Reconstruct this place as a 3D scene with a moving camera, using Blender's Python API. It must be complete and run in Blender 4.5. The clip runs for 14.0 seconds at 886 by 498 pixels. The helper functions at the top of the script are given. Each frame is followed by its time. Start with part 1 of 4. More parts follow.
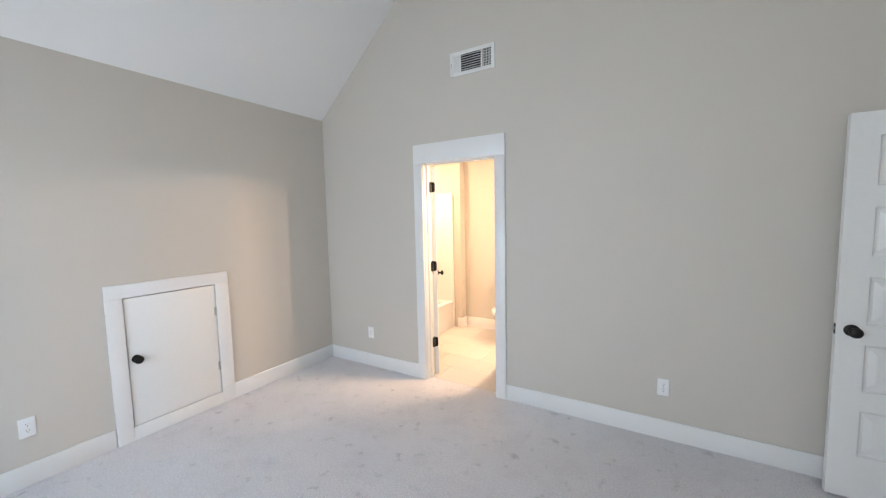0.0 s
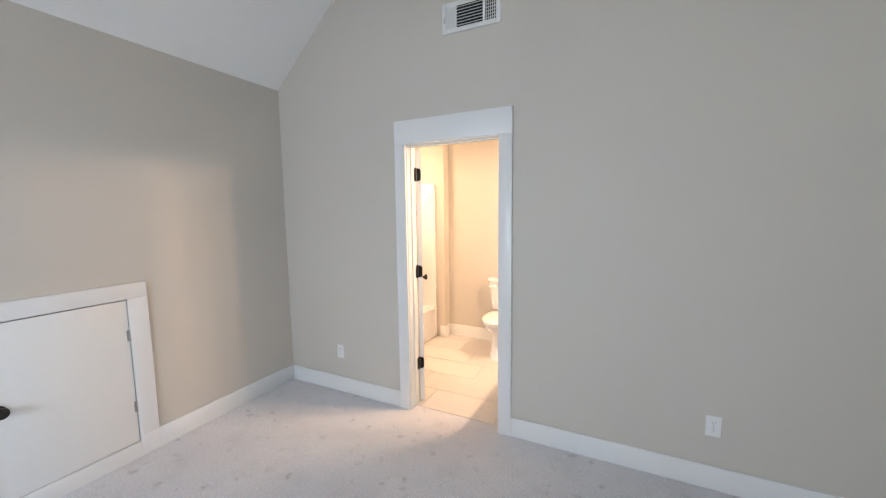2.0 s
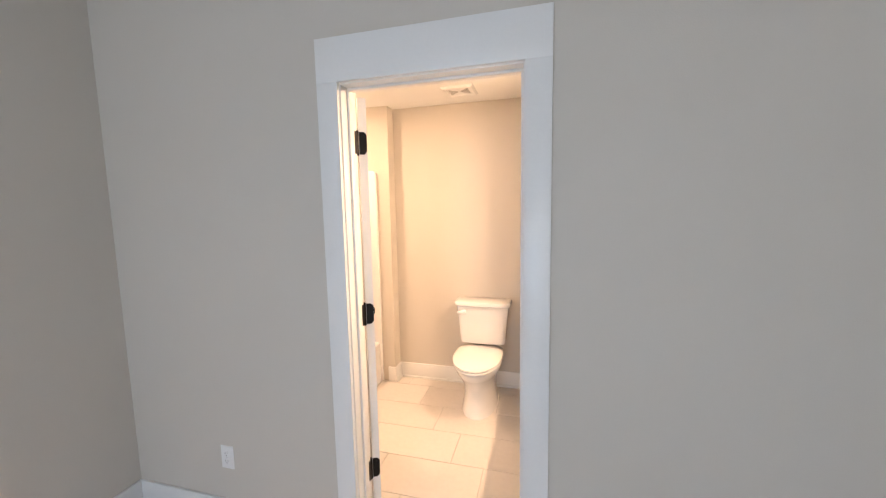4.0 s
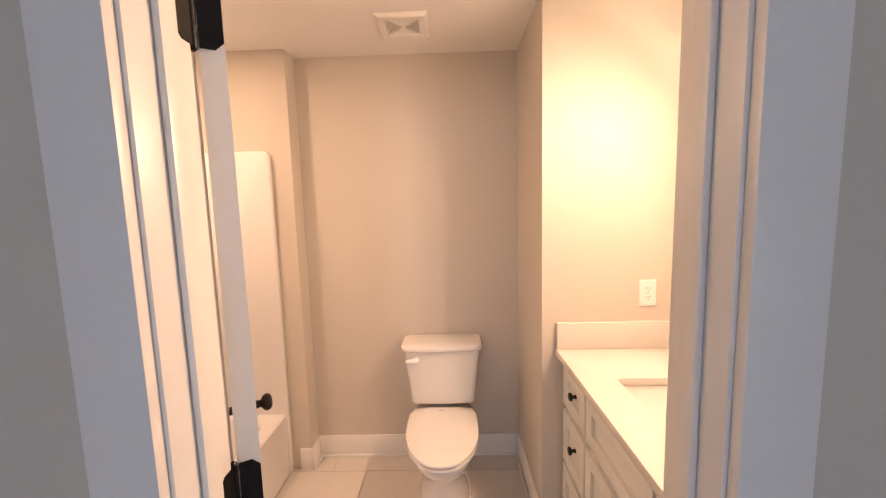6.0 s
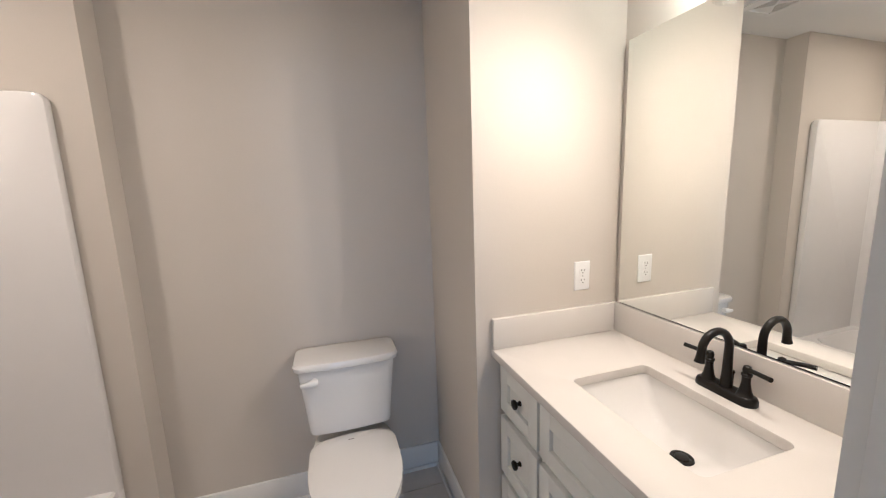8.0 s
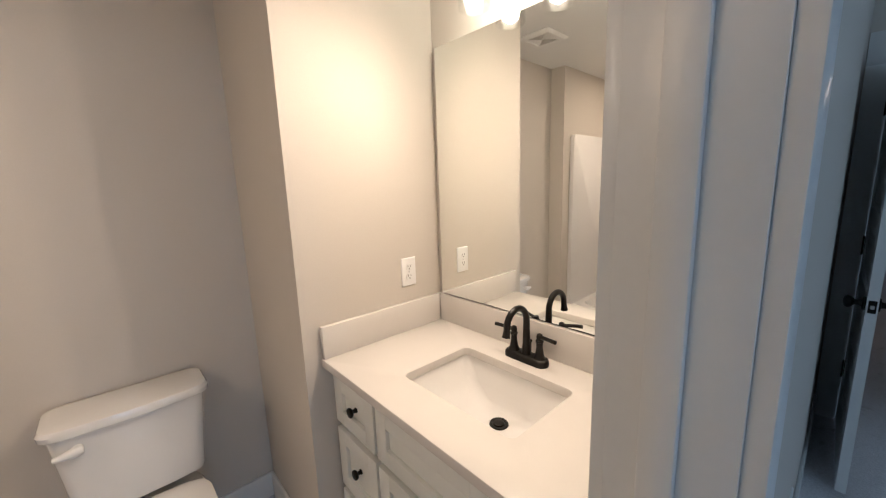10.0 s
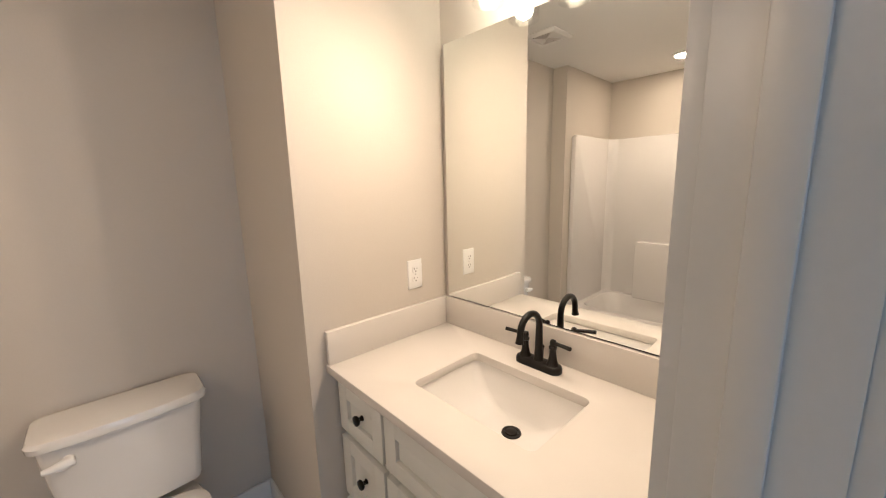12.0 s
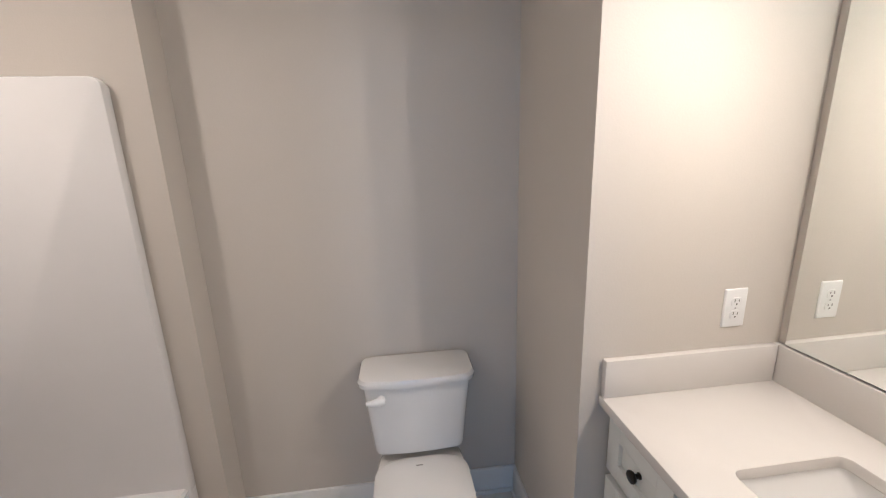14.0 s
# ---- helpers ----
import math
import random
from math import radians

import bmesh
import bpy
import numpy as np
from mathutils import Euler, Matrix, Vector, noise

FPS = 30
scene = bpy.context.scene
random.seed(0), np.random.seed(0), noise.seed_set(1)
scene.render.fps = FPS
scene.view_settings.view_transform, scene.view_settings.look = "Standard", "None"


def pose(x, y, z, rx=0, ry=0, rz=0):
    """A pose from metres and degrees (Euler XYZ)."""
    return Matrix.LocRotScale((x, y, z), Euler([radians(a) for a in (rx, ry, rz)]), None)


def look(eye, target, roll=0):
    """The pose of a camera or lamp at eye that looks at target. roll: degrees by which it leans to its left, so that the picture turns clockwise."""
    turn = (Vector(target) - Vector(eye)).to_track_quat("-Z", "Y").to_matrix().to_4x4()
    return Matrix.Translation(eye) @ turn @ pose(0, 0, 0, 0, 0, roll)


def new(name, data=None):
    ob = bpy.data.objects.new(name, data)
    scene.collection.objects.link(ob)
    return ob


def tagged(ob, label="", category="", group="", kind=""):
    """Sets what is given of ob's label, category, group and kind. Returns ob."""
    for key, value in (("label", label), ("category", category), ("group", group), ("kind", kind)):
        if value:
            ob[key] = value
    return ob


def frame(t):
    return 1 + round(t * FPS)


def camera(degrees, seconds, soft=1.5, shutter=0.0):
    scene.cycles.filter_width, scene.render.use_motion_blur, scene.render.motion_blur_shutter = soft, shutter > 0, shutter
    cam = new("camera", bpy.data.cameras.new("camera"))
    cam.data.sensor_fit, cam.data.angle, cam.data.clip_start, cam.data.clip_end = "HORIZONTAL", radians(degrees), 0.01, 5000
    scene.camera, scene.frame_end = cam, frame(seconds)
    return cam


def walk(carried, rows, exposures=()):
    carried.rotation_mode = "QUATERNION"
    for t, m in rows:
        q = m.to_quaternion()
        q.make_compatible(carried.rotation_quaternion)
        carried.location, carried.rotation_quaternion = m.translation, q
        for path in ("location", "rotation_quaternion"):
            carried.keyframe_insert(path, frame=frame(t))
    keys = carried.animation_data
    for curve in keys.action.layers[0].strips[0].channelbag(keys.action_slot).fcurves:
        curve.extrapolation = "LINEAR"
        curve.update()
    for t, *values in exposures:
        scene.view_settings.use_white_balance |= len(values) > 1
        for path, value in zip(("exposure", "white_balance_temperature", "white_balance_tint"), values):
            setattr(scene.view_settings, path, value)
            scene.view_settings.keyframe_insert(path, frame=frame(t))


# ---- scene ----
cam = camera(100.3, 14.0, soft=1.2)
PATH = [
    (0, (2.585, -2.837, 1.543), (1.55, -1.134, 1.372), -1.2),
    (0.5, (2.54, -2.812, 1.567), (1.474, -1.131, 1.372), -1.1),
    (1, (2.432, -2.71, 1.554), (1.367, -1.029, 1.349), -0.8),
    (1.5, (2.292, -2.556, 1.556), (1.257, -0.857, 1.356), -0.7),
    (2, (2.131, -2.36, 1.55), (1.243, -0.58, 1.344), -0.7),
    (2.5, (1.96, -2.099, 1.55), (1.159, -0.279, 1.332), -0.7),
    (3, (1.771, -1.858, 1.545), (1.084, 0.01, 1.341), -0.6),
    (3.2, (1.699, -1.769, 1.54), (1.037, 0.107, 1.336), -0.7),
    (5.3, (1.145, -0.698, 1.541), (0.867, 1.27, 1.322), -1.3),
    (5.5, (1.12, -0.628, 1.539), (0.867, 1.345, 1.33), -1.3),
    (6, (1.033, -0.437, 1.535), (0.987, 1.551, 1.319), -1.6),
    (6.2, (1.019, -0.360, 1.527), (1.036, 1.628, 1.314), -1.67),
    (6.5, (0.984, -0.255, 1.512), (1.091, 1.731, 1.305), -1.7),
    (7, (0.951, -0.128, 1.506), (1.174, 1.844, 1.255), -1.6),
    (7.5, (0.936, -0.067, 1.506), (1.305, 1.876, 1.208), -1.8),
    (8, (0.939, -0.055, 1.502), (1.512, 1.835, 1.188), -2.0),
    (8.5, (0.956, -0.057, 1.499), (1.73, 1.758, 1.175), -2.0),
    (9, (0.972, -0.054, 1.495), (1.974, 1.645, 1.165), -1.8),
    (9.2, (0.981, -0.05, 1.5), (2.067, 1.595, 1.16), -1.9),
    (11.3, (1.006, -0.023, 1.493), (2.438, 1.33, 1.151), -1.5),
    (11.5, (1.001, -0.015, 1.504), (2.429, 1.34, 1.149), -1.5),
    (12, (0.986, 0.028, 1.504), (2.326, 1.469, 1.15), -1.4),
    (12.5, (0.981, 0.088, 1.511), (2.097, 1.705, 1.14), -1.4),
    (13, (0.971, 0.138, 1.535), (1.821, 1.907, 1.154), -1.3),
    (13.5, (0.962, 0.187, 1.546), (1.493, 2.076, 1.161), -1.2),
    (14, (0.934, 0.259, 1.581), (1.155, 2.196, 1.131), -1.9),
]
walk(cam, [(t, look(eye, target, roll)) for t, eye, target, roll in PATH], [
    (0.0, 0.62, 5950, 12), (1.5, 0.49, 5900, 12), (3.0, 0.38, 5900, 14), (5.3, 0.04, 6200, 20), (6.0, -0.42, 6150, 24), (6.6, -0.66, 5000, 13),
    (7.5, -0.78, 4300, 4), (9.2, -0.94, 4400, 4), (11.3, -0.96, 5150, 7), (12.0, -0.94, 4850, 5), (13.0, -0.97, 4250, 3), (14.0, -0.98, 4200, 4)])

# ---- sky and lights ----
world = bpy.data.worlds.new("world")
scene.world = world
world.use_nodes = True
wn = world.node_tree
sky = wn.nodes.new("ShaderNodeTexSky")
sky.sky_type, sky.sun_disc = "NISHITA", False
sky.sun_elevation, sky.sun_rotation = radians(48), radians(338)
wn.nodes["Background"].inputs["Strength"].default_value = 0.12
wn.links.new(sky.outputs["Color"], wn.nodes["Background"].inputs["Color"])

sun = bpy.data.lights.new("sun", "SUN")
sun.energy, sun.angle, sun.color = 3.2, radians(0.53), (1.0, 0.95, 0.87)
new("sun", sun).matrix_world = look((-2.5, 6.2, 12.4), (0, 0, 5.0))

LIGHTS = {
    "window_back": 33.0,
    "window_back_second": 20.0,
    "window_hall": 18.0,
    "hall_fill": 6.0,
    "bulb": 45.0,
    "bath_downlight": 20.0,
}


def area(name, m, w, h, power, color):
    d = bpy.data.lights.new(name, "AREA")
    d.shape, d.size, d.size_y, d.energy, d.color = "RECTANGLE", w, h, power, color
    ob = new(name, d)
    ob.matrix_world = m
    return ob


def bulb_light(name, at, power, color, radius):
    d = bpy.data.lights.new(name, "POINT")
    d.energy, d.color, d.shadow_soft_size = power, color, radius
    ob = new(name, d)
    ob.location = at
    return ob


DAY = (0.77, 0.895, 1.0)
WARM = (1.0, 0.625, 0.345)
LXW = -0.632
area("window_back_light", look((0.7, -4.62, 1.5), (0.6, -0.8, -0.8)), 1.0, 1.5, LIGHTS["window_back"], DAY)
area("window_back_light", look((2.2, -4.62, 1.5), (1.7, 0, 2.6)), 1.0, 1.5, LIGHTS["window_back_second"], (1.0, 0.975, 0.86))
area("window_hall_light", look((13.35, -0.5, 1.4), (0, -0.5, 1.4)), 1.1, 1.4, LIGHTS["window_hall"], (0.83, 0.92, 1.0))
# Added spots, no fixture: they throw the banded patch on the knee wall.
for y_ in (0.127, 0.272, 0.45):
    d = bpy.data.lights.new("patch_spot", "SPOT")
    d.energy, d.color, d.shadow_soft_size, d.spot_size, d.spot_blend = 32.0, (0.89, 0.92, 1.0), 0.03, radians(24), 0.6
    new("patch_spot", d).matrix_world = look((7.4, y_, 2.045), (LXW, -0.95, 0.9))
# Unseen point light, added to warm and brighten the hall.
bulb_light("hall_fill_light", (6.6, -0.48, 2.33), LIGHTS["hall_fill"], (1.0, 0.63, 0.38), 0.06)

# ---- the plan ----
LX, RX = -0.632, 4.125          # bedroom: outer walls
BY = -4.6                     # bedroom: wall with the windows
KNEE, SLOPE, TOP = 2.604, 0.88, 3.9
DX0, DX1, HEAD = 0.666, 1.365, 2.03   # bathroom door opening
WT = 0.115                    # wall thickness
BC = 2.405                    # bathroom ceiling
MX = 2.052                    # wall behind the vanity
VY = 1.16                     # wall beside the vanity
NX, NY, NL = 1.424, 1.745, 0.165  # toilet nook
TX, TY = -0.70, 1.62          # tub alcove
CZ, CT = 0.905, 0.03           # worktop
EY0, EY1 = -0.87, -0.10       # entry opening in the right wall


# ---- materials ----
def material(name, color, rough=0.6, metal=0.0, bump=0.0, scale=60.0, vary=0.06, big=1.2, coat=0.0, spec=0.5, detail=4.0):
    """A surface with a fine grain and a slow drift of tone."""
    m = bpy.data.materials.new(name)
    m.use_nodes = True
    nt = m.node_tree
    b = nt.nodes["Principled BSDF"]
    tc = nt.nodes.new("ShaderNodeTexCoord")
    n1 = nt.nodes.new("ShaderNodeTexNoise")
    n1.inputs["Scale"].default_value, n1.inputs["Detail"].default_value = big, 3
    n2 = nt.nodes.new("ShaderNodeTexNoise")
    n2.inputs["Scale"].default_value, n2.inputs["Detail"].default_value = scale, detail
    for n in (n1, n2):
        nt.links.new(tc.outputs["Object"], n.inputs["Vector"])
    add = nt.nodes.new("ShaderNodeMath")
    add.operation = "ADD"
    nt.links.new(n1.outputs["Fac"], add.inputs[0])
    nt.links.new(n2.outputs["Fac"], add.inputs[1])
    ramp = nt.nodes.new("ShaderNodeMapRange")
    ramp.inputs["From Min"].default_value, ramp.inputs["From Max"].default_value = 0.7, 1.3
    ramp.inputs["To Min"].default_value, ramp.inputs["To Max"].default_value = 1 - vary, 1 + vary
    nt.links.new(add.outputs[0], ramp.inputs["Value"])
    mul = nt.nodes.new("ShaderNodeVectorMath")
    mul.operation = "SCALE"
    mul.inputs[0].default_value = color
    nt.links.new(ramp.outputs[0], mul.inputs["Scale"])
    nt.links.new(mul.outputs[0], b.inputs["Base Color"])
    b.inputs["Roughness"].default_value, b.inputs["Metallic"].default_value = rough, metal
    b.inputs["Specular IOR Level"].default_value = spec
    if coat:
        b.inputs["Coat Weight"].default_value, b.inputs["Coat Roughness"].default_value = coat, 0.08
    if bump:
        bp = nt.nodes.new("ShaderNodeBump")
        bp.inputs["Strength"].default_value, bp.inputs["Distance"].default_value = bump, 0.004
        nt.links.new(n2.outputs["Fac"], bp.inputs["Height"])
        nt.links.new(bp.outputs[0], b.inputs["Normal"])
    return m


WALL = material("wall_paint", (0.575, 0.538, 0.482), 0.62, bump=0.10, scale=210, vary=0.012, big=0.9)
CEIL = material("ceiling_paint", (0.80, 0.80, 0.79), 0.8, bump=0.12, scale=180, vary=0.012)
TRIM = material("trim_paint", (0.77, 0.77, 0.76), 0.32, bump=0.03, scale=90, vary=0.012)
DOOR = material("door_paint", (0.78, 0.78, 0.76), 0.34, bump=0.05, scale=60, vary=0.015)
CAB = material("cabinet_paint", (0.71, 0.72, 0.69), 0.35, bump=0.02, scale=80, vary=0.01)
QUARTZ = material("quartz", (0.66, 0.635, 0.60), 0.16, bump=0.0, scale=420, vary=0.02, big=9)
PORC = material("porcelain", (0.75, 0.74, 0.72), 0.07, vary=0.006, coat=0.5)
FIBER = material("fiberglass", (0.80, 0.79, 0.785), 0.14, bump=0.012, scale=14, vary=0.008, coat=0.3)
BLACK = material("black_metal", (0.012, 0.011, 0.010), 0.36, metal=0.5, bump=0.05, scale=150, vary=0.15)
STEEL = material("satin_steel", (0.50, 0.50, 0.50), 0.3, metal=1.0, bump=0.02, scale=300)
PLASTIC = material("white_plastic", (0.80, 0.80, 0.79), 0.3, vary=0.008)
# Near-black for shade in gaps and the duct, and for the mirror's backing.
DARK = material("shade_backing", (0.02, 0.02, 0.02), 0.8)
SLOT = material("outlet_slot", (0.10, 0.09, 0.085), 0.6)
FANSLOT = material("fan_slot", (0.60, 0.585, 0.57), 0.6)
VENTM = material("vent_paint", (0.74, 0.74, 0.72), 0.4, vary=0.01)
TILE = material("floor_tile", (0.64, 0.605, 0.57), 0.36, bump=0.03, scale=34, vary=0.035, big=3.4)
GROUT = material("grout", (0.46, 0.44, 0.42), 0.9, bump=0.3, scale=300, vary=0.08)
CAULK = material("caulk", (0.74, 0.73, 0.71), 0.5, vary=0.02)
LEAFM = material("foliage", (0.07, 0.12, 0.04), 0.6, vary=0.5, scale=8)
BARK = material("bark", (0.14, 0.10, 0.07), 0.9, bump=0.5, scale=30, vary=0.3)
GRASS = material("grass", (0.06, 0.10, 0.03), 0.9, bump=0.5, scale=30, vary=0.3)


def carpet_material():
    m = bpy.data.materials.new("carpet")
    m.use_nodes = True
    nt = m.node_tree
    b = nt.nodes["Principled BSDF"]
    tc = nt.nodes.new("ShaderNodeTexCoord")

    def noise_node(scale, detail, rough=0.6, warp=0.0):
        n = nt.nodes.new("ShaderNodeTexNoise")
        n.inputs["Scale"].default_value, n.inputs["Detail"].default_value = scale, detail
        n.inputs["Roughness"].default_value, n.inputs["Distortion"].default_value = rough, warp
        nt.links.new(tc.outputs["Object"], n.inputs["Vector"])
        return n

    fibre, tuft, tread, drift, scuff = noise_node(420, 3), noise_node(95, 4, 0.7), noise_node(5.0, 4, 0.6), noise_node(0.9, 2), noise_node(11.0, 2, 0.5)

    def ranged(n, a, c, lo, hi):
        r = nt.nodes.new("ShaderNodeMapRange")
        for key, v in zip(("From Min", "From Max", "To Min", "To Max"), (a, c, lo, hi)):
            r.inputs[key].default_value = v
        nt.links.new(n.outputs["Fac"], r.inputs["Value"])
        return r.outputs[0]

    parts = [ranged(fibre, 0.3, 0.7, 0.86, 1.14), ranged(tuft, 0.3, 0.7, 0.84, 1.16), ranged(tread, 0.30, 0.5, 0.93, 1.0), ranged(scuff, 0.63, 0.75, 1.0, 0.76), ranged(drift, 0.3, 0.7, 0.95, 1.05)]
    total = parts[0]
    for p in parts[1:]:
        mu = nt.nodes.new("ShaderNodeMath")
        mu.operation = "MULTIPLY"
        nt.links.new(total, mu.inputs[0])
        nt.links.new(p, mu.inputs[1])
        total = mu.outputs[0]
    mul = nt.nodes.new("ShaderNodeVectorMath")
    mul.operation = "SCALE"
    mul.inputs[0].default_value = (0.83, 0.81, 0.83)
    nt.links.new(total, mul.inputs["Scale"])
    nt.links.new(mul.outputs[0], b.inputs["Base Color"])
    b.inputs["Roughness"].default_value, b.inputs["Specular IOR Level"].default_value = 0.95, 0.1
    b.inputs["Sheen Weight"].default_value = 0.25
    add = nt.nodes.new("ShaderNodeMath")
    nt.links.new(parts[0], add.inputs[0])
    nt.links.new(parts[1], add.inputs[1])
    add2 = nt.nodes.new("ShaderNodeMath")
    nt.links.new(add.outputs[0], add2.inputs[0])
    nt.links.new(parts[2], add2.inputs[1])
    bp = nt.nodes.new("ShaderNodeBump")
    bp.inputs["Strength"].default_value, bp.inputs["Distance"].default_value = 0.8, 0.012
    nt.links.new(add2.outputs[0], bp.inputs["Height"])
    nt.links.new(bp.outputs[0], b.inputs["Normal"])
    return m


CARPET = carpet_material()


def simple(name, **values):
    m = bpy.data.materials.new(name)
    m.use_nodes = True
    b = m.node_tree.nodes["Principled BSDF"]
    for key, v in values.items():
        b.inputs[key.replace("_", " ")].default_value = v
    return m


MIRROR = simple("mirror_silver", Base_Color=(0.955, 0.97, 0.945, 1), Metallic=1.0, Roughness=0.0)
GLASS = simple("clear_glass", Base_Color=(1, 1, 1, 1), Transmission_Weight=1.0, Roughness=0.0, IOR=1.45)


def thin_glass(name):
    """Clear thin glass: it lets light straight through and mirrors a little."""
    m = bpy.data.materials.new(name)
    m.use_nodes = True
    nt = m.node_tree
    nt.nodes.remove(nt.nodes["Principled BSDF"])
    out = nt.nodes["Material Output"]
    tr, gl, mix = (nt.nodes.new("ShaderNode" + k) for k in ("BsdfTransparent", "BsdfGlossy", "MixShader"))
    gl.inputs["Roughness"].default_value = 0.02
    tr.inputs["Color"].default_value = (0.97, 0.97, 0.97, 1)
    mix.inputs[0].default_value = 0.05
    nt.links.new(tr.outputs[0], mix.inputs[1])
    nt.links.new(gl.outputs[0], mix.inputs[2])
    nt.links.new(mix.outputs[0], out.inputs["Surface"])
    return m


JAR = thin_glass("jar_glass")
GLOW = simple("lit_bulb", Base_Color=(1, 0.9, 0.75, 1), Emission_Color=(1.0, 0.72, 0.42, 1), Emission_Strength=40.0)
DISC = simple("lit_diffuser", Base_Color=(1, 1, 1, 1), Emission_Color=(1.0, 0.74, 0.45, 1), Emission_Strength=9.0)


# ---- mesh helpers ----
def bx(bm, x0, x1, y0, y1, z0, z1):
    vs = [bm.verts.new((x, y, z)) for z in (z0, z1) for x, y in ((x0, y0), (x1, y0), (x1, y1), (x0, y1))]
    for f in ((3, 2, 1, 0), (4, 5, 6, 7), (0, 1, 5, 4), (1, 2, 6, 5), (2, 3, 7, 6), (3, 0, 4, 7)):
        bm.faces.new([vs[i] for i in f])


def prism(bm, points, axis, a, b):
    """A polygon drawn in the plane across an axis, drawn out from a to b along it."""
    def at(p, v):
        return {"x": (v, p[0], p[1]), "y": (p[0], v, p[1]), "z": (p[0], p[1], v)}[axis]
    lo, hi = [bm.verts.new(at(p, a)) for p in points], [bm.verts.new(at(p, b)) for p in points]
    n = len(points)
    for i in range(n):
        bm.faces.new((lo[i], lo[(i + 1) % n], hi[(i + 1) % n], hi[i]))
    bm.faces.new(lo[::-1])
    bm.faces.new(hi)


def loft(bm, rings, close=(True, True)):
    rows = [[bm.verts.new(p) for p in ring] for ring in rings]
    n = len(rows[0])
    for a, b in zip(rows, rows[1:]):
        for i in range(n):
            bm.faces.new((a[i], a[(i + 1) % n], b[(i + 1) % n], b[i]))
    if close[0]:
        bm.faces.new(rows[0][::-1])
    if close[1]:
        bm.faces.new(rows[-1])


def circle(c, r, axis="z", n=24, ry=None):
    ry = r if ry is None else ry
    out = []
    for i in range(n):
        u, v = r * math.cos(2 * math.pi * i / n), ry * math.sin(2 * math.pi * i / n)
        out.append({"z": (c[0] + u, c[1] + v, c[2]), "x": (c[0], c[1] + u, c[2] + v), "y": (c[0] - u, c[1], c[2] + v)}[axis])
    return out


def turned(bm, base, axis, profile, n=24):
    """A turned body: profile rows of (distance along the axis, radius)."""
    k = "xyz".index(axis)
    rings = []
    for d, r in profile:
        c = list(base)
        c[k] += d
        rings.append(circle(c, max(r, 0.0004), axis, n))
    loft(bm, rings)


def tube(bm, path, radii, n=14):
    """A round bar along a path of points."""
    pts = [Vector(p) for p in path]
    rings, side = [], None
    for i, p in enumerate(pts):
        d = (pts[min(i + 1, len(pts) - 1)] - pts[max(i - 1, 0)]).normalized()
        side = (Vector((0, 1, 0)) if side is None else side)
        side = (side - d * side.dot(d))
        side = side.normalized() if side.length > 1e-4 else d.orthogonal().normalized()
        up = d.cross(side)
        r = radii[i] if isinstance(radii, (list, tuple)) else radii
        rings.append([tuple(p + side * r * math.cos(2 * math.pi * j / n) + up * r * math.sin(2 * math.pi * j / n)) for j in range(n)])
    loft(bm, rings)


def part(name, bm, mat, parent=None, label="", bevel=0.0, smooth=False, seg=2, at=None):
    """Links a bmesh as one mesh object, under a thing if given."""
    bmesh.ops.recalc_face_normals(bm, faces=bm.faces)
    if bevel:
        edges = [e for e in bm.edges if len(e.link_faces) == 2 and e.calc_face_angle(0) > 0.5]
        bmesh.ops.bevel(bm, geom=edges, offset=bevel, segments=seg, affect="EDGES", profile=0.5, clamp_overlap=True)
    me = bpy.data.meshes.new(name)
    bm.to_mesh(me)
    bm.free()
    me.materials.append(mat)
    if smooth or bevel:
        me.polygons.foreach_set("use_smooth", [True] * len(me.polygons))
        me.set_sharp_from_angle(angle=radians(38))
    ob = new(name, me)
    if at is not None:
        ob.location = at
    if parent is not None:
        ob.parent = parent
    if label:
        tagged(ob, label)
    return ob


def box(name, x0, x1, y0, y1, z0, z1, mat, parent=None, label="", bevel=0.0):
    bm = bmesh.new()
    bx(bm, x0, x1, y0, y1, z0, z1)
    return part(name, bm, mat, parent, label, bevel)


def thing(name, label, category, at=(0, 0, 0), group=""):
    e = new(name)
    e.empty_display_size = 0.1
    e.location = at
    return tagged(e, label, category, group)


def structure(ob, label=""):
    return tagged(ob, label, "", "", "structure")


# ---- bedroom shell ----
def roof_z(x):
    return min(TOP, KNEE + SLOPE * (x - LX), KNEE + SLOPE * (RX - x))


XA, XB = LX + (TOP - KNEE) / SLOPE, RX - (TOP - KNEE) / SLOPE
J = 0.018                      # thickness of a door's lining


def gable(name, y0, y1, holes, label):
    """A gable wall from y0 to y1 with openings (x0, x1, z0, z1)."""
    bm = bmesh.new()
    cuts = sorted({LX, XA, XB, RX, *[v for h in holes for v in h[:2]]})
    for a, b in zip(cuts, cuts[1:]):
        hole = next((h for h in holes if h[0] <= a + 1e-6 and h[1] >= b - 1e-6), None)
        if hole:
            if hole[2] > 0:
                prism(bm, [(a, 0), (b, 0), (b, hole[2]), (a, hole[2])], "y", y0, y1)
            prism(bm, [(a, hole[3]), (b, hole[3]), (b, roof_z(b)), (a, roof_z(a))], "y", y0, y1)
        else:
            prism(bm, [(a, 0), (b, 0), (b, roof_z(b)), (a, roof_z(a))], "y", y0, y1)
    return structure(part(name, bm, WALL), label)


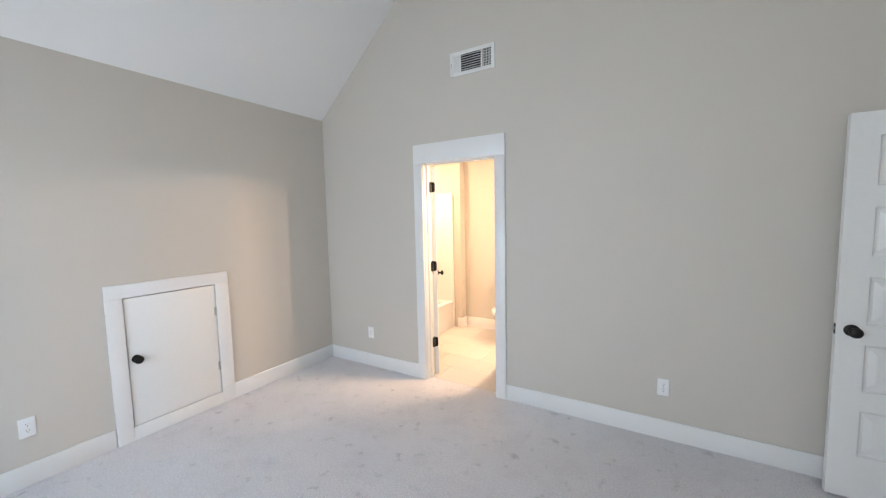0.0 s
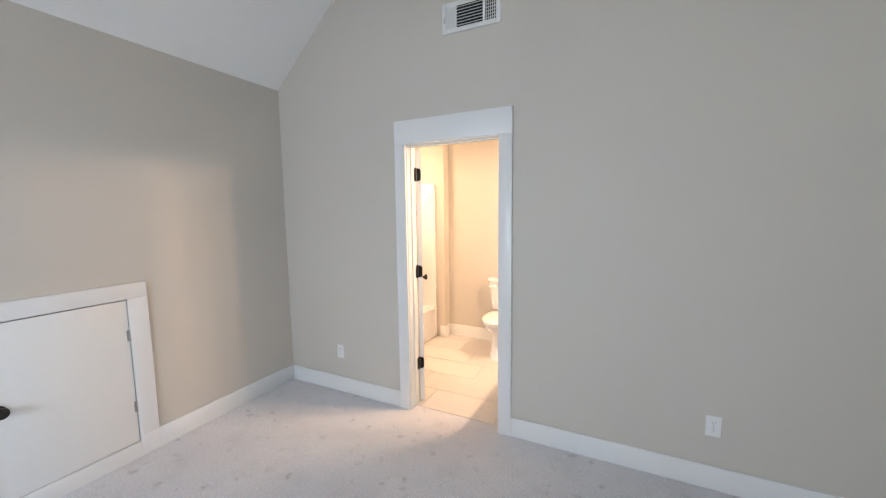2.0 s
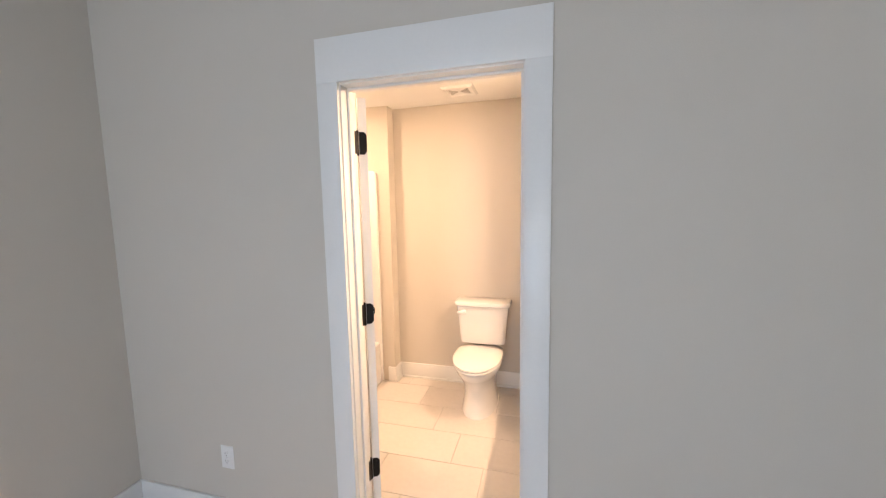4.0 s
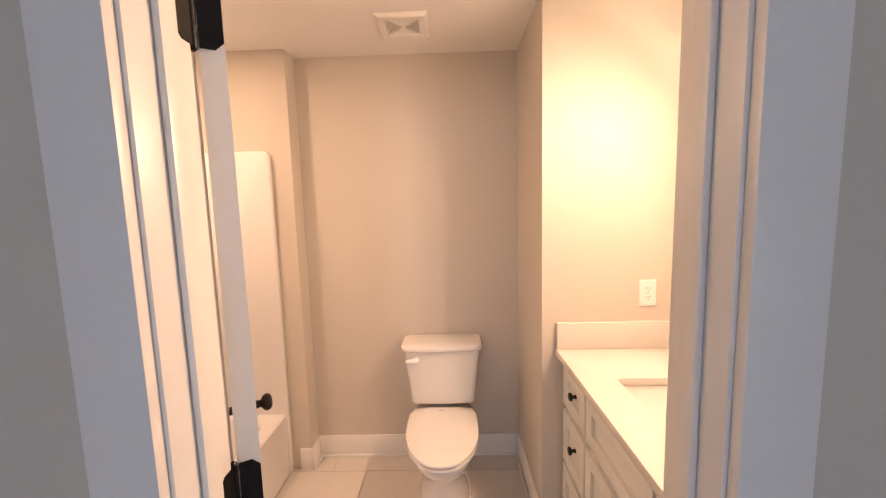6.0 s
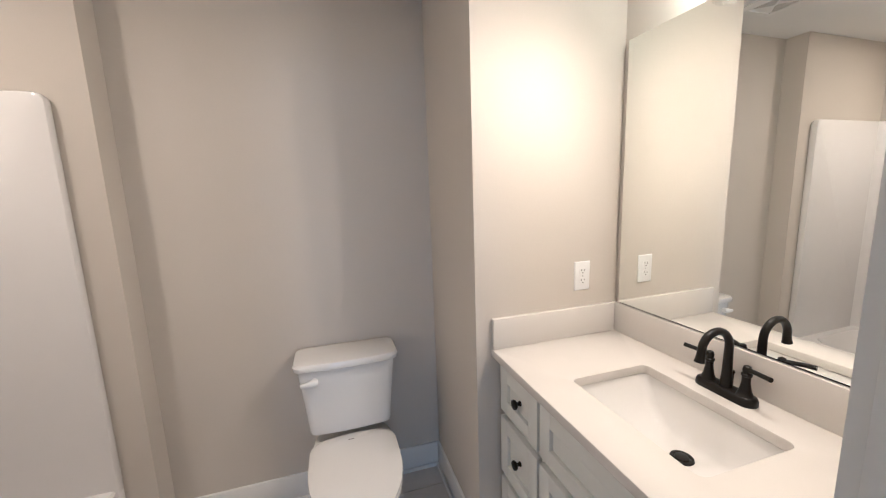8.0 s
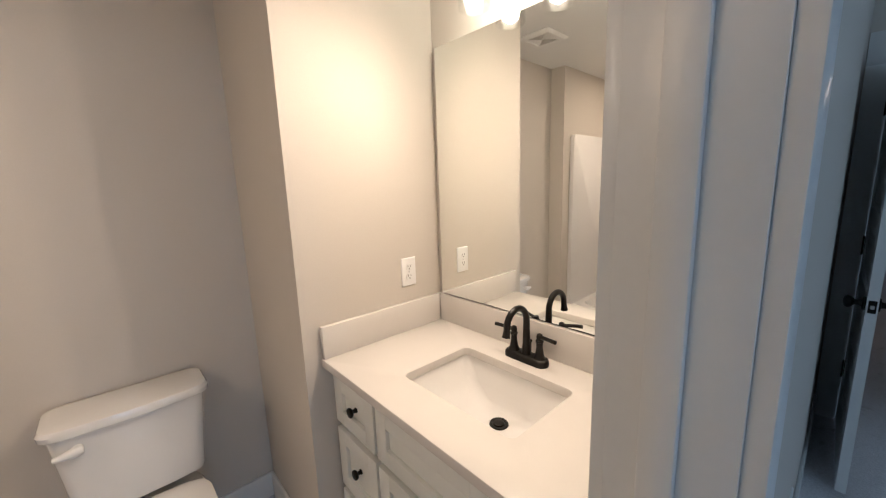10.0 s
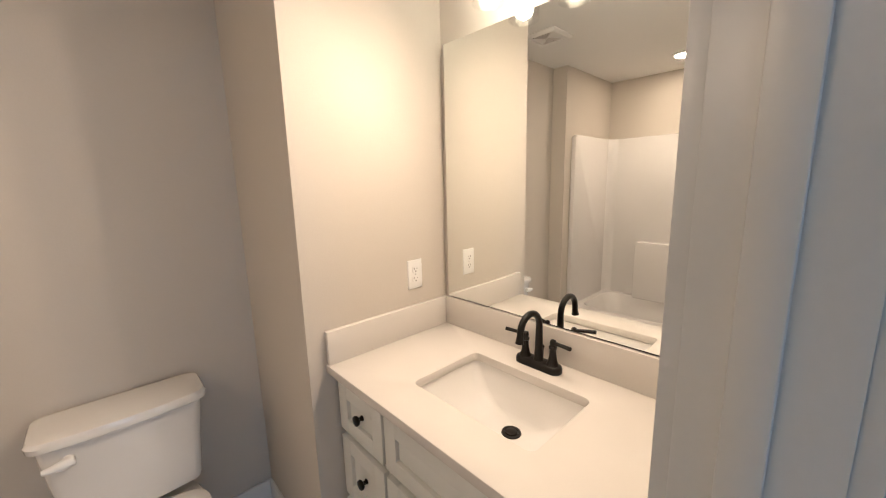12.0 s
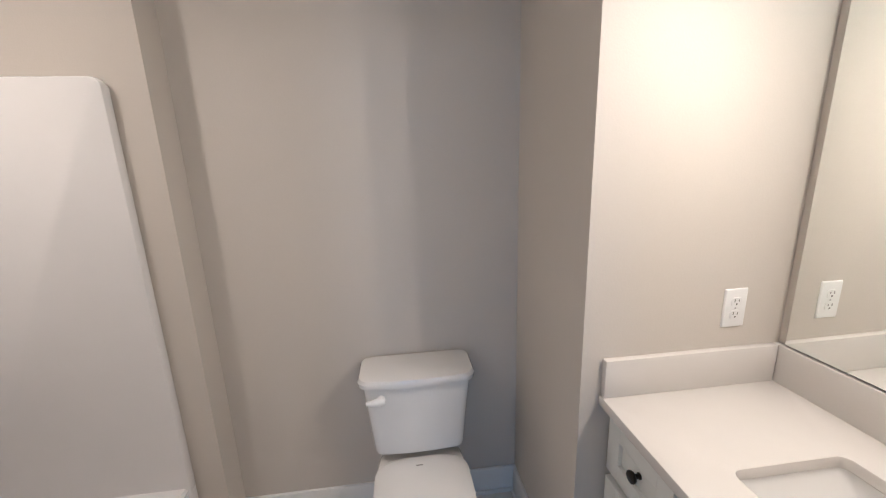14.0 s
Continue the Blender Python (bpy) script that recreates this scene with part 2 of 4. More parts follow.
bm = bmesh.new()
prism(bm, [(LX, 0), (DX0 - J, 0), (DX0 - J, HEAD + J), (DX1 + J, HEAD + J), (DX1 + J, 0), (RX, 0), (RX, KNEE), (XB, TOP), (XA, TOP), (LX, KNEE)], "y", 0.0, WT)
structure(part("wall_bathroom_side", bm, WALL), "tall greige painted gable wall with the bathroom doorway")
WIN = [(0.2, 1.2, 0.75, 2.25), (1.7, 2.7, 0.75, 2.25)]
gable("wall_window_side", BY - WT, BY, WIN, "greige painted gable wall with two windows")

# knee wall with the opening of the attic hatch
HY0, HY1, HZ0, HZ1 = -1.842, -1.226, 0.10, 1.030
bm = bmesh.new()
for y0, y1, z0, z1 in ((BY, HY0, 0, KNEE), (HY1, 0, 0, KNEE), (HY0, HY1, 0, HZ0), (HY0, HY1, HZ1, KNEE)):
    bx(bm, LX - WT, LX, y0, y1, z0, z1)
structure(part("wall_knee", bm, WALL), "greige painted knee wall under the sloped ceiling")
# Near-black sheet that puts shade behind the gaps of the attic hatch.
box("hatch_shade_sheet", LX - WT - 0.02, LX - WT, HY0 - 0.05, HY1 + 0.05, HZ0 - 0.05, HZ1 + 0.05, DARK)["kind"] = "structure"

bm = bmesh.new()
for y0, y1, z0, z1 in ((BY, EY0 - J, 0, KNEE), (EY1 + J, 0, 0, KNEE), (EY0 - J, EY1 + J, HEAD + J, KNEE)):
    bx(bm, RX, RX + WT, y0, y1, z0, z1)
structure(part("wall_entry", bm, WALL), "greige painted wall with the entry doorway")

bm = bmesh.new()
T = 0.1
prism(bm, [(LX - WT, KNEE - SLOPE * WT), (XA, TOP), (XB, TOP), (RX + WT, KNEE - SLOPE * WT), (RX + WT, KNEE + T), (XB, TOP + T), (XA, TOP + T), (LX - WT, KNEE + T)], "y", BY - WT, 0.0)
structure(part("ceiling", bm, CEIL), "white vaulted bedroom ceiling with a sloped side")

bm = bmesh.new()
bx(bm, LX - WT, RX + WT, BY - WT, 0.065, -0.1, 0.0)
bx(bm, RX + WT, 10.53, -0.97, 0.50, -0.1, 0.0)
structure(part("floor_carpet", bm, CARPET), "light grey cut pile carpet with footprints")


# ---- trim ----
def baseboard(name, runs, h=0.135, t=0.014):
    """Runs of (x0, x1, y0, y1) along a wall."""
    for x0, x1, y0, y1 in runs:
        bm = bmesh.new()
        bx(bm, x0, x1, y0, y1, 0, h)
        structure(part(name, bm, TRIM, bevel=0.004), "white painted baseboard")


CW = 0.090                     # casing width
CT_ = 0.018                    # casing thickness
REV = 0.006
baseboard("baseboard", [
    (LX + 0.014, DX0 - REV - CW, -0.014, 0.0), (DX1 + REV + CW, RX - 0.03, -0.014, 0.0),
    (LX, LX + 0.014, HY1 + 0.105, 0.0), (LX, LX + 0.014, BY, HY0 - 0.1), (LX, RX, BY, BY + 0.014),
    (RX - 0.014, RX, BY, EY0 - 0.09)])


def casing_y(name, x0, x1, z1, y, d, head=0.166, w=CW):
    """Casing round an opening in a wall that faces along y; d: +1 or -1, the side that it stands out to."""
    y0, y1 = sorted((y, y + d * CT_))
    for n, (a, b, c, e) in enumerate(((x0 - REV - w, x0 - REV, 0, z1 + REV), (x1 + REV, x1 + REV + w, 0, z1 + REV), (x0 - REV - w, x1 + REV + w, z1 + REV, z1 + REV + head))):
        bm = bmesh.new()
        bx(bm, a, b, y0, y1, c, e)
        structure(part(name, bm, TRIM, bevel=0.0015), "white painted flat door casing")


def casing_x(name, y0, y1, z1, x, d, head=0.166, w=CW):
    x0, x1 = sorted((x, x + d * CT_))
    for a, b, c, e in ((y0 - REV - w, y0 - REV, 0, z1 + REV), (y1 + REV, min(y1 + REV + w, y1 + 0.2), 0, z1 + REV), (y0 - REV - w, y1 + REV + w, z1 + REV, z1 + REV + head)):
        bm = bmesh.new()
        bx(bm, x0, x1, a, b, c, e)
        structure(part(name, bm, TRIM, bevel=0.0015), "white painted flat door casing")


casing_y("trim_casing", DX0, DX1, HEAD, 0.0, -1)
casing_y("trim_casing", DX0, DX1, HEAD, WT, 1, head=0.09)
casing_x("trim_casing", EY0, EY1, HEAD, RX, -1)
casing_x("trim_casing", EY0, EY1, HEAD, RX + WT, 1)

# linings and stops of the two doorways
bm = bmesh.new()
bx(bm, DX0 - J, DX0, 0.0, WT, 0, HEAD)
bx(bm, DX1, DX1 + J, 0.0, WT, 0, HEAD)
bx(bm, DX0 - J, DX1 + J, 0.0, WT, HEAD, HEAD + J)
structure(part("door_frame", bm, TRIM, bevel=0.001), "white painted door lining")
bm = bmesh.new()
bx(bm, DX0, DX0 + 0.011, 0.045, 0.078, 0, HEAD - 0.011)
bx(bm, DX1 - 0.011, DX1, 0.045, 0.078, 0, HEAD - 0.011)
bx(bm, DX0, DX1, 0.045, 0.078, HEAD - 0.011, HEAD)
structure(part("door_stop", bm, TRIM, bevel=0.003), "white painted door stop strip")
bm = bmesh.new()
bx(bm, RX, RX + WT, EY0 - J, EY0, 0, HEAD)
bx(bm, RX, RX + WT, EY1, EY1 + J, 0, HEAD)
bx(bm, RX, RX + WT, EY0 - J, EY1 + J, HEAD, HEAD + J)
structure(part("door_frame", bm, TRIM, bevel=0.001), "white painted door lining")
bm = bmesh.new()
bx(bm, RX + 0.045, RX + 0.08, EY0, EY0 + 0.011, 0, HEAD - 0.011)
bx(bm, RX + 0.045, RX + 0.08, EY1 - 0.011, EY1, 0, HEAD - 0.011)
bx(bm, RX + 0.045, RX + 0.08, EY0, EY1, HEAD - 0.011, HEAD)
structure(part("door_stop", bm, TRIM, bevel=0.003), "white painted door stop strip")


# ---- panel doors ----
def knob(parent, x, z, y, d, name="door_handle", mat=None):
    """A round knob on a rose; d: +1 or -1, the side of the leaf that it is on."""
    mat = mat or BLACK
    bm = bmesh.new()
    turned(bm, (x, y, z), "y", [(0, 0.031), (d * 0.006, 0.031), (d * 0.009, 0.027), (d * 0.011, 0.014), (d * 0.032, 0.011), (d * 0.036, 0.017),
                                (d * 0.043, 0.025), (d * 0.052, 0.0275), (d * 0.060, 0.025), (d * 0.066, 0.017), (d * 0.068, 0.002)], 28)
    return part(name, bm, mat, parent, "round black door knob", smooth=True)


def hinge(parent, z, side=1.0, x=0.0, mat=None, width=0.034, name="hinge"):
    """A butt hinge with its pin at the leaf's hinge edge."""
    bm = bmesh.new()
    turned(bm, (x, side * 0.006, z - 0.05), "z", [(-0.004, 0.003), (0, 0.0065), (0.033, 0.0065), (0.0335, 0.0055), (0.034, 0.0065), (0.066, 0.0065), (0.0665, 0.0055), (0.067, 0.0065), (0.1, 0.0065), (0.104, 0.003)], 14)
    r = 0.012
    pts = [(-0.002, z - 0.047), (-width + r, z - 0.047), (-width, z - 0.047 + r), (-width, z + 0.047 - r), (-width + r, z + 0.047), (-0.002, z + 0.047)]
    prism(bm, [(side * a, b) for a, b in pts], "x", x + 0.0005, x + 0.003)
    for dz in (-0.03, 0, 0.03):
        turned(bm, (x, side * -(0.012 + 0.010 * (dz != 0)), z + dz), "x", [(0.003, 0.004), (-0.0006, 0.0035)], 10)
    return part(name, bm, mat or BLACK, parent, "black door hinge" if mat is None else "", smooth=True)


def panel_door(name, label, width, height, pin, turn, side):
    """A five-panel leaf. Its hinge edge stands at the pin; the leaf runs along its own +x. side: which face is flush with the pin (+1: local +y)."""
    leaf = thing(name, label, "door", (pin[0], pin[1], 0.012))
    leaf.rotation_euler = (0, 0, radians(turn))
    t = 0.035
    y0, y1 = (-t, 0.0) if side > 0 else (0.0, t)
    st = 0.112
    gap, n = 0.105, 5
    top = 0.115
    ph = (height - 0.235 - top - gap * (n - 1)) / n
    bands, z = [], 0.235
    bm = bmesh.new()
    bx(bm, 0.003, st, y0, y1, 0, height)
    bx(bm, width - st, width - 0.002, y0, y1, 0, height)
    bx(bm, st, width - st, y0, y1, 0, 0.235)
    for i in range(n):
        bands.append((z, z + ph))
        z += ph
        bx(bm, st, width - st, y0, y1, z, z + (gap if i < n - 1 else top))
        z += gap
    part("frame", bm, DOOR, leaf)
    for a, b in bands:
        bm = bmesh.new()
        for face, back in ((y1, -1), (y0, 1)):
            x0, x1 = st, width - st
            def ring(inset, depth):
                y = face + back * depth
                return [(x0 + inset, y, a + inset), (x1 - inset, y, a + inset), (x1 - inset, y, b - inset), (x0 + inset, y, b - inset)]
            loft(bm, [ring(0, 0.0), ring(0.003, 0.006), ring(0.010, 0.0115), ring(0.020, 0.0125), ring(0.050, 0.004)], (False, True))
        part("panel", bm, DOOR, leaf, smooth=False)
    for d, y in ((1, y1), (-1, y0)):
        knob(leaf, width - 0.060, 0.905, y, d)
    bm = bmesh.new()
    ym = (y0 + y1) / 2
    bx(bm, width - 0.003, width - 0.001, ym - 0.0125, ym + 0.0125, 0.905 - 0.028, 0.905 + 0.028)
    part("latch_plate", bm, BLACK, leaf, "black latch plate", bevel=0.0008)
    bm = bmesh.new()
    bx(bm, width - 0.001, width + 0.008, ym - 0.006, ym + 0.006, 0.905 - 0.008, 0.905 + 0.008)
    part("latch", bm, STEEL, leaf, "steel latch bolt", bevel=0.002)
    for z in (0.32, 1.065, 1.815):
        hinge(leaf, z, side)
    return leaf


panel_door("bathroom_door", "white painted five-panel door standing open into the bathroom", DX1 - DX0 - 0.003, 2.005, (DX0 + 0.004, WT + 0.010), 121.6, 1)
panel_door("entry_door", "white painted five-panel bedroom door folded back against the wall", EY1 - EY0 - 0.004, 2.005, (RX - 0.008, EY1 - 0.002), 181.5, -1)


def jamb_hinge(at, m_turn, z):
    """The hinge plate that is let into the lining."""
    bm = bmesh.new()
    r = 0.012
    w = 0.036
    prism(bm, [(0, z - 0.047), (-w + r, z - 0.047), (-w, z - 0.047 + r), (-w, z + 0.047 - r), (-w + r, z + 0.047), (0, z + 0.047)], "x", 0.0, 0.0022)
    ob = part("hinge_plate", bm, BLACK, None, "black hinge plate let into the door lining", bevel=0.0)
    ob.location, ob.rotation_euler = at, (0, 0, radians(m_turn))
    structure(ob)
    return ob


for z in (0.332, 1.077, 1.827):
    jamb_hinge((DX0, WT + 0.006, 0), 0, z)

# latch plate of the bathroom doorway
bm = bmesh.new()
bx(bm, DX1 - 0.002, DX1 + 0.0005, 0.085, 0.112, 0.89, 0.945)
structure(part("strike_plate", bm, BLACK, bevel=0.0008), "black strike plate")


# ---- attic hatch ----
hatch = thing("attic_hatch", "small flat white access door with black knob, shut, in knee wall", "hatch", (LX, HY0, HZ0))
bm = bmesh.new()
bx(bm, -0.03, 0.004, 0.008, HY1 - HY0 - 0.003, 0.003, HZ1 - HZ0 - 0.008)
part("door", bm, DOOR, hatch, bevel=0.0015)
bm = bmesh.new()
turned(bm, (0.004, 0.052, 0.485), "x", [(0, 0.028), (0.006, 0.028), (0.010, 0.013), (0.030, 0.011), (0.036, 0.021), (0.046, 0.029), (0.056, 0.027), (0.063, 0.016), (0.065, 0.002)], 28)
part("knob", bm, BLACK, hatch, "round black knob", smooth=True)
for z in (0.70, 0.235):
    bm = bmesh.new()
    turned(bm, (0.010, HY1 - HY0 + 0.001, z - 0.035), "z", [(0, 0.006), (0.07, 0.006)], 12)
    bx(bm, 0.004, 0.0065, HY1 - HY0 - 0.016, HY1 - HY0 + 0.001, z - 0.035, z + 0.035)
    part("hinge", bm, STEEL, hatch, "small satin steel hinge", smooth=True)
for a, b, c, e in ((HY0 - 0.095, HY0, 0, HZ1), (HY1, HY1 + 0.105, 0.1352, HZ1), (HY1, HY1 + 0.105, 0, 0.135), (HY0 - 0.095, HY1 + 0.105, HZ1, HZ1 + 0.095), (HY0, HY1, 0, HZ0)):
    bm = bmesh.new()
    bx(bm, LX, LX + 0.017, a, b, c, e)
    structure(part("trim_hatch_casing", bm, TRIM, bevel=0.0015), "white painted casing of the attic hatch")


# ---- outlets ----
def outlet(at, turn, label="white duplex outlet with a plain wall plate"):
    """Faces its own -y."""
    o = thing("outlet", label, "outlet", at, "wall outlets")
    o.rotation_euler = (0, 0, radians(turn))
    bm = bmesh.new()
    loft(bm, [[(sx * a, y, sz * b) for sx, sz in ((-1, -1), (1, -1), (1, 1), (-1, 1))] for a, b, y in ((0.036, 0.0585, 0.0), (0.036, 0.0585, -0.002), (0.033, 0.0555, -0.006))])
    part("plate", bm, PLASTIC, o, bevel=0.0012)
    for z in (-0.0195, 0.0195):
        bm = bmesh.new()
        pts = [(0.0165 * math.cos(t) if abs(math.cos(t)) < 0.9 else math.copysign(0.0155, math.cos(t)), z + max(-0.0135, min(0.0135, 0.0172 * math.sin(t)))) for t in [2 * math.pi * i / 24 for i in range(24)]]
        prism(bm, pts, "y", -0.0052, -0.0085)
        rec = part("receptacle", bm, PLASTIC, o)
        # Dark inlays on the face stand in for the shade inside the slots.
        bm = bmesh.new()
        bx(bm, -0.0078, -0.0055, -0.0088, -0.0080, z + 0.000, z + 0.0085)
        bx(bm, 0.0055, 0.0078, -0.0088, -0.0080, z + 0.001, z + 0.0075)
        turned(bm, (0, -0.0080, z - 0.0065), "y", [(0, 0.0028), (-0.0008, 0.0028)], 10)
        part("slots", bm, SLOT, rec)
    bm = bmesh.new()
    turned(bm, (0, -0.0058, 0), "y", [(0, 0.003), (-0.0014, 0.0024)], 10)
    part("screw", bm, STEEL, o, "small steel screw", smooth=True)
    return o


outlet((-0.040, 0, 0.357), 0)
outlet((2.590, 0, 0.362), 0)
outlet((LX, -2.335, 0.352), 90)
outlet((1.880, VY, 1.147), 0, "white duplex outlet over the end of the vanity splash")

# ---- wall register ----
reg = thing("wall_register", "white metal air register with dark slots high on the wall", "vent", (0.973, 0.0, 2.722))
W_, H_ = 0.405, 0.195
bm = bmesh.new()
for a, b, c, e in ((0, 0.028, 0, H_), (W_ - 0.030, W_, 0, H_), (0.028, W_ - 0.030, 0, 0.030), (0.028, W_ - 0.030, H_ - 0.030, H_), (0.094, 0.104, 0.030, H_ - 0.030), (0.286, 0.302, 0.030, H_ - 0.030)):
    bx(bm, a, b, -0.008, 0.0, c, e)
part("frame", bm, VENTM, reg, bevel=0.002)
# Thin near-black sheet in place of the shade between the slats.
bm = bmesh.new()
bx(bm, 0.026, W_ - 0.028, -0.0015, 0.0, 0.028, H_ - 0.028)
part("backing", bm, DARK, reg, "near-black sheet standing in for the duct's shade")
bm = bmesh.new()
bx(bm, 0.0285, 0.0935, -0.004, -0.0018, 0.0305, H_ - 0.0305)
part("blank_plate", bm, VENTM, reg)
# Grey strips stand in for the perforation of the blank plate.
for i in range(8):
    bm = bmesh.new()
    bx(bm, 0.034 + i * 0.0074, 0.0375 + i * 0.0074, -0.0046, -0.0040, 0.036, H_ - 0.036)
    part("perforation_strip", bm, FANSLOT, reg, "grey strip standing in for the plate's perforation")
bm = bmesh.new()
bx(bm, 0.014, 0.018, -0.020, -0.008, 0.070, 0.105)
part("lever", bm, VENTM, reg, bevel=0.001)
for i in range(7):
    bm = bmesh.new()
    z = 0.036 + i * 0.0188
    prism(bm, [(-0.0022, z + 0.0095), (-0.0016, z + 0.0105), (-0.0098, z + 0.0012), (-0.0108, z)], "x", 0.1045, 0.2855)
    part("slat", bm, VENTM, reg)
for i in range(5):
    bm = bmesh.new()
    x = 0.309 + i * 0.0138
    bx(bm, x, x + 0.0032, -0.0100, -0.0030, 0.0305, H_ - 0.0305)
    part("slat", bm, VENTM, reg)
for i in range(6):
    bm = bmesh.new()
    bx(bm, 0.3025, W_ - 0.0305, -0.0029, -0.0016, 0.042 + i * 0.0205, 0.046 + i * 0.0205)
    part("slat", bm, VENTM, reg)

# ---- bedroom windows ----
def window(name, x0, x1, z0, z1, y, label):
    """A double-hung window in a wall that faces along y, inner face at y."""
    o = thing(name, label, "window", (x0, y - WT, z0))
    w, h = x1 - x0, z1 - z0
    bm = bmesh.new()
    for a, b, c, e in ((0, 0.05, 0, h), (w - 0.05, w, 0, h), (0.05, w - 0.05, 0, 0.05), (0.05, w - 0.05, h - 0.05, h), (0.05, w - 0.05, h / 2 - 0.025, h / 2 + 0.025)):
        bx(bm, a, b, 0.02, 0.07, c, e)
    part("window_frame", bm, TRIM, o, bevel=0.002)
    for c, e in ((0.05, h / 2 - 0.025), (h / 2 + 0.025, h - 0.05)):
        bm = bmesh.new()
        bx(bm, 0.05, w - 0.05, 0.04, 0.045, c, e)
        p = part("pane", bm, GLASS, o)
        p.visible_shadow = False
    return structure(o)


for x0, x1, z0, z1 in WIN:
    window("window", x0, x1, z0, z1, BY, "white double-hung window")
    for a, b, c, e in ((x0 - 0.085, x0, z0 - 0.085, z1), (x1, x1 + 0.085, z0 - 0.085, z1), (x0 - 0.085, x1 + 0.085, z1, z1 + 0.12), (x0, x1, z0 - 0.085, z0)):
        bm = bmesh.new()
        bx(bm, a, b, BY, BY + 0.018, c, e)
        structure(part("trim_window", bm, TRIM, bevel=0.0015), "white painted window casing")

# ---- hall beyond the entry ----
HX1, HYR, HYL, HZ = 10.45, -0.97, 0.50, 2.44
FY0, FY1 = -0.78, -0.02
SD0, SD1 = 9.90, 10.38         # doorway in the hall's side wall
bm = bmesh.new()
bx(bm, RX + WT, SD0, HYR - 0.1, HYR, 0, HZ)
bx(bm, SD0, SD1, HYR - 0.1, HYR, HEAD, HZ)
bx(bm, SD1, HX1 + 0.1, HYR - 0.1, HYR, 0, HZ)
bx(bm, RX + WT, HX1 + 0.1, HYL, HYL + 0.1, 0, HZ)
# Unseen return wall, added to stop sun leaking into the hall.
bx(bm, RX, RX + WT, 0.0, HYL + 0.1, 0, HZ + 0.1)
structure(part("wall_hall", bm, WALL), "greige painted hall wall")
bm = bmesh.new()
bx(bm, HX1, HX1 + 0.1, HYR, FY0, 0, HZ)
bx(bm, HX1, HX1 + 0.1, FY1, HYL, 0, HZ)
bx(bm, HX1, HX1 + 0.1, FY0, FY1, HEAD, HZ)
structure(part("wall_hall_end", bm, WALL), "greige painted hall end wall with a doorway")
box("ceiling_hall", RX + WT, HX1 + 0.1, HYR - 0.1, HYL + 0.1, HZ, HZ + 0.1, CEIL)["kind"] = "structure"
baseboard("baseboard", [(RX + WT + 0.02, SD0 - 0.08, HYR, HYR + 0.014), (RX + WT + 0.02, HX1, HYL - 0.014, HYL)])
casing_x("trim_casing", FY0, FY1, HEAD, HX1, -1, head=0.09, w=0.075)
bm = bmesh.new()
for a, b, c, e in ((SD0 - 0.08, SD0, 0, HEAD), (SD1, HX1 - 0.02, 0, HEAD), (SD0 - 0.08, HX1 - 0.02, HEAD, HEAD + 0.09)):
    bx(bm, a, b, HYR, HYR + 0.018, c, e)
structure(part("trim_casing", bm, TRIM, bevel=0.0015), "white painted flat door casing")
box("door_hall_side", SD0, SD1, HYR - 0.06, HYR - 0.025, 0.01, HEAD, DOOR)["kind"] = "structure"
bm = bmesh.new()
bx(bm, HX1, HX1 + 0.1, FY0, FY0 + 0.018, 0, HEAD)
bx(bm, HX1, HX1 + 0.1, FY1 - 0.018, FY1, 0, HEAD)
bx(bm, HX1, HX1 + 0.1, FY0, FY1, HEAD - 0.018, HEAD)
structure(part("door_frame", bm, TRIM, bevel=0.001), "white painted door lining")
for z in (0.36, 1.10, 1.86):
    bm = bmesh.new()
    bx(bm, HX1 + 0.055, HX1 + 0.098, FY0 + 0.018, FY0 + 0.021, z - 0.047, z + 0.047)
    turned(bm, (HX1 + 0.104, FY0 + 0.026, z - 0.05), "z", [(0, 0.007), (0.1, 0.007)], 10)
    structure(part("hinge_plate", bm, BLACK), "black hinge plate let into the door lining")
outlet((9.0, HYR, 0.36), 180)
# far room
bm = bmesh.new()
bx(bm, HX1 + 0.1, 13.6, -2.2, -2.1, 0, HZ)
bx(bm, HX1 + 0.1, 13.6, 1.2, 1.3, 0, HZ)
for y0, y1, z0, z1 in ((-2.1, -1.1, 0, HZ), (0.15, 1.2, 0, HZ), (-1.1, 0.15, 0, 0.6), (-1.1, 0.15, 2.15, HZ)):
    bx(bm, 13.4, 13.5, y0, y1, z0, z1)
bx(bm, HX1, HX1 + 0.1, -2.1, HYR - 0.1, 0, HZ)
bx(bm, HX1, HX1 + 0.1, HYL + 0.1, 1.2, 0, HZ)
structure(part("wall_far_room", bm, WALL), "greige painted wall of the far room")
box("floor_far_room", 10.53, 13.6, -2.2, 1.3, -0.1, 0.0, CARPET)["kind"] = "structure"
box("ceiling_far_room", HX1 + 0.1, 13.6, -2.2, 1.3, HZ, HZ + 0.1, CEIL)["kind"] = "structure"
o = thing("window", "white double-hung window of the far room", "window", (13.45, -1.1, 0.6))
bm = bmesh.new()
for a, b, c, e in ((0, 0.05, 0, 1.55), (1.2, 1.25, 0, 1.55), (0.05, 1.2, 0, 0.05), (0.05, 1.2, 1.5, 1.55), (0.05, 1.2, 0.75, 0.8), (0.6, 0.65, 0.05, 1.5)):
    bx(bm, -0.03, 0.03, a, b, c, e)
part("window_frame", bm, TRIM, o)
structure(o)
far_leaf = panel_door("far_door", "white painted five-panel door standing open at the end of the hall", 0.71, 2.005, (HX1 + 0.12, FY0 - 0.01), -38, 1)

# ---- outdoors ----
structure(box("ground", -60, 80, -60, 60, -3.2, -3.0, GRASS), "grass ground around the house")


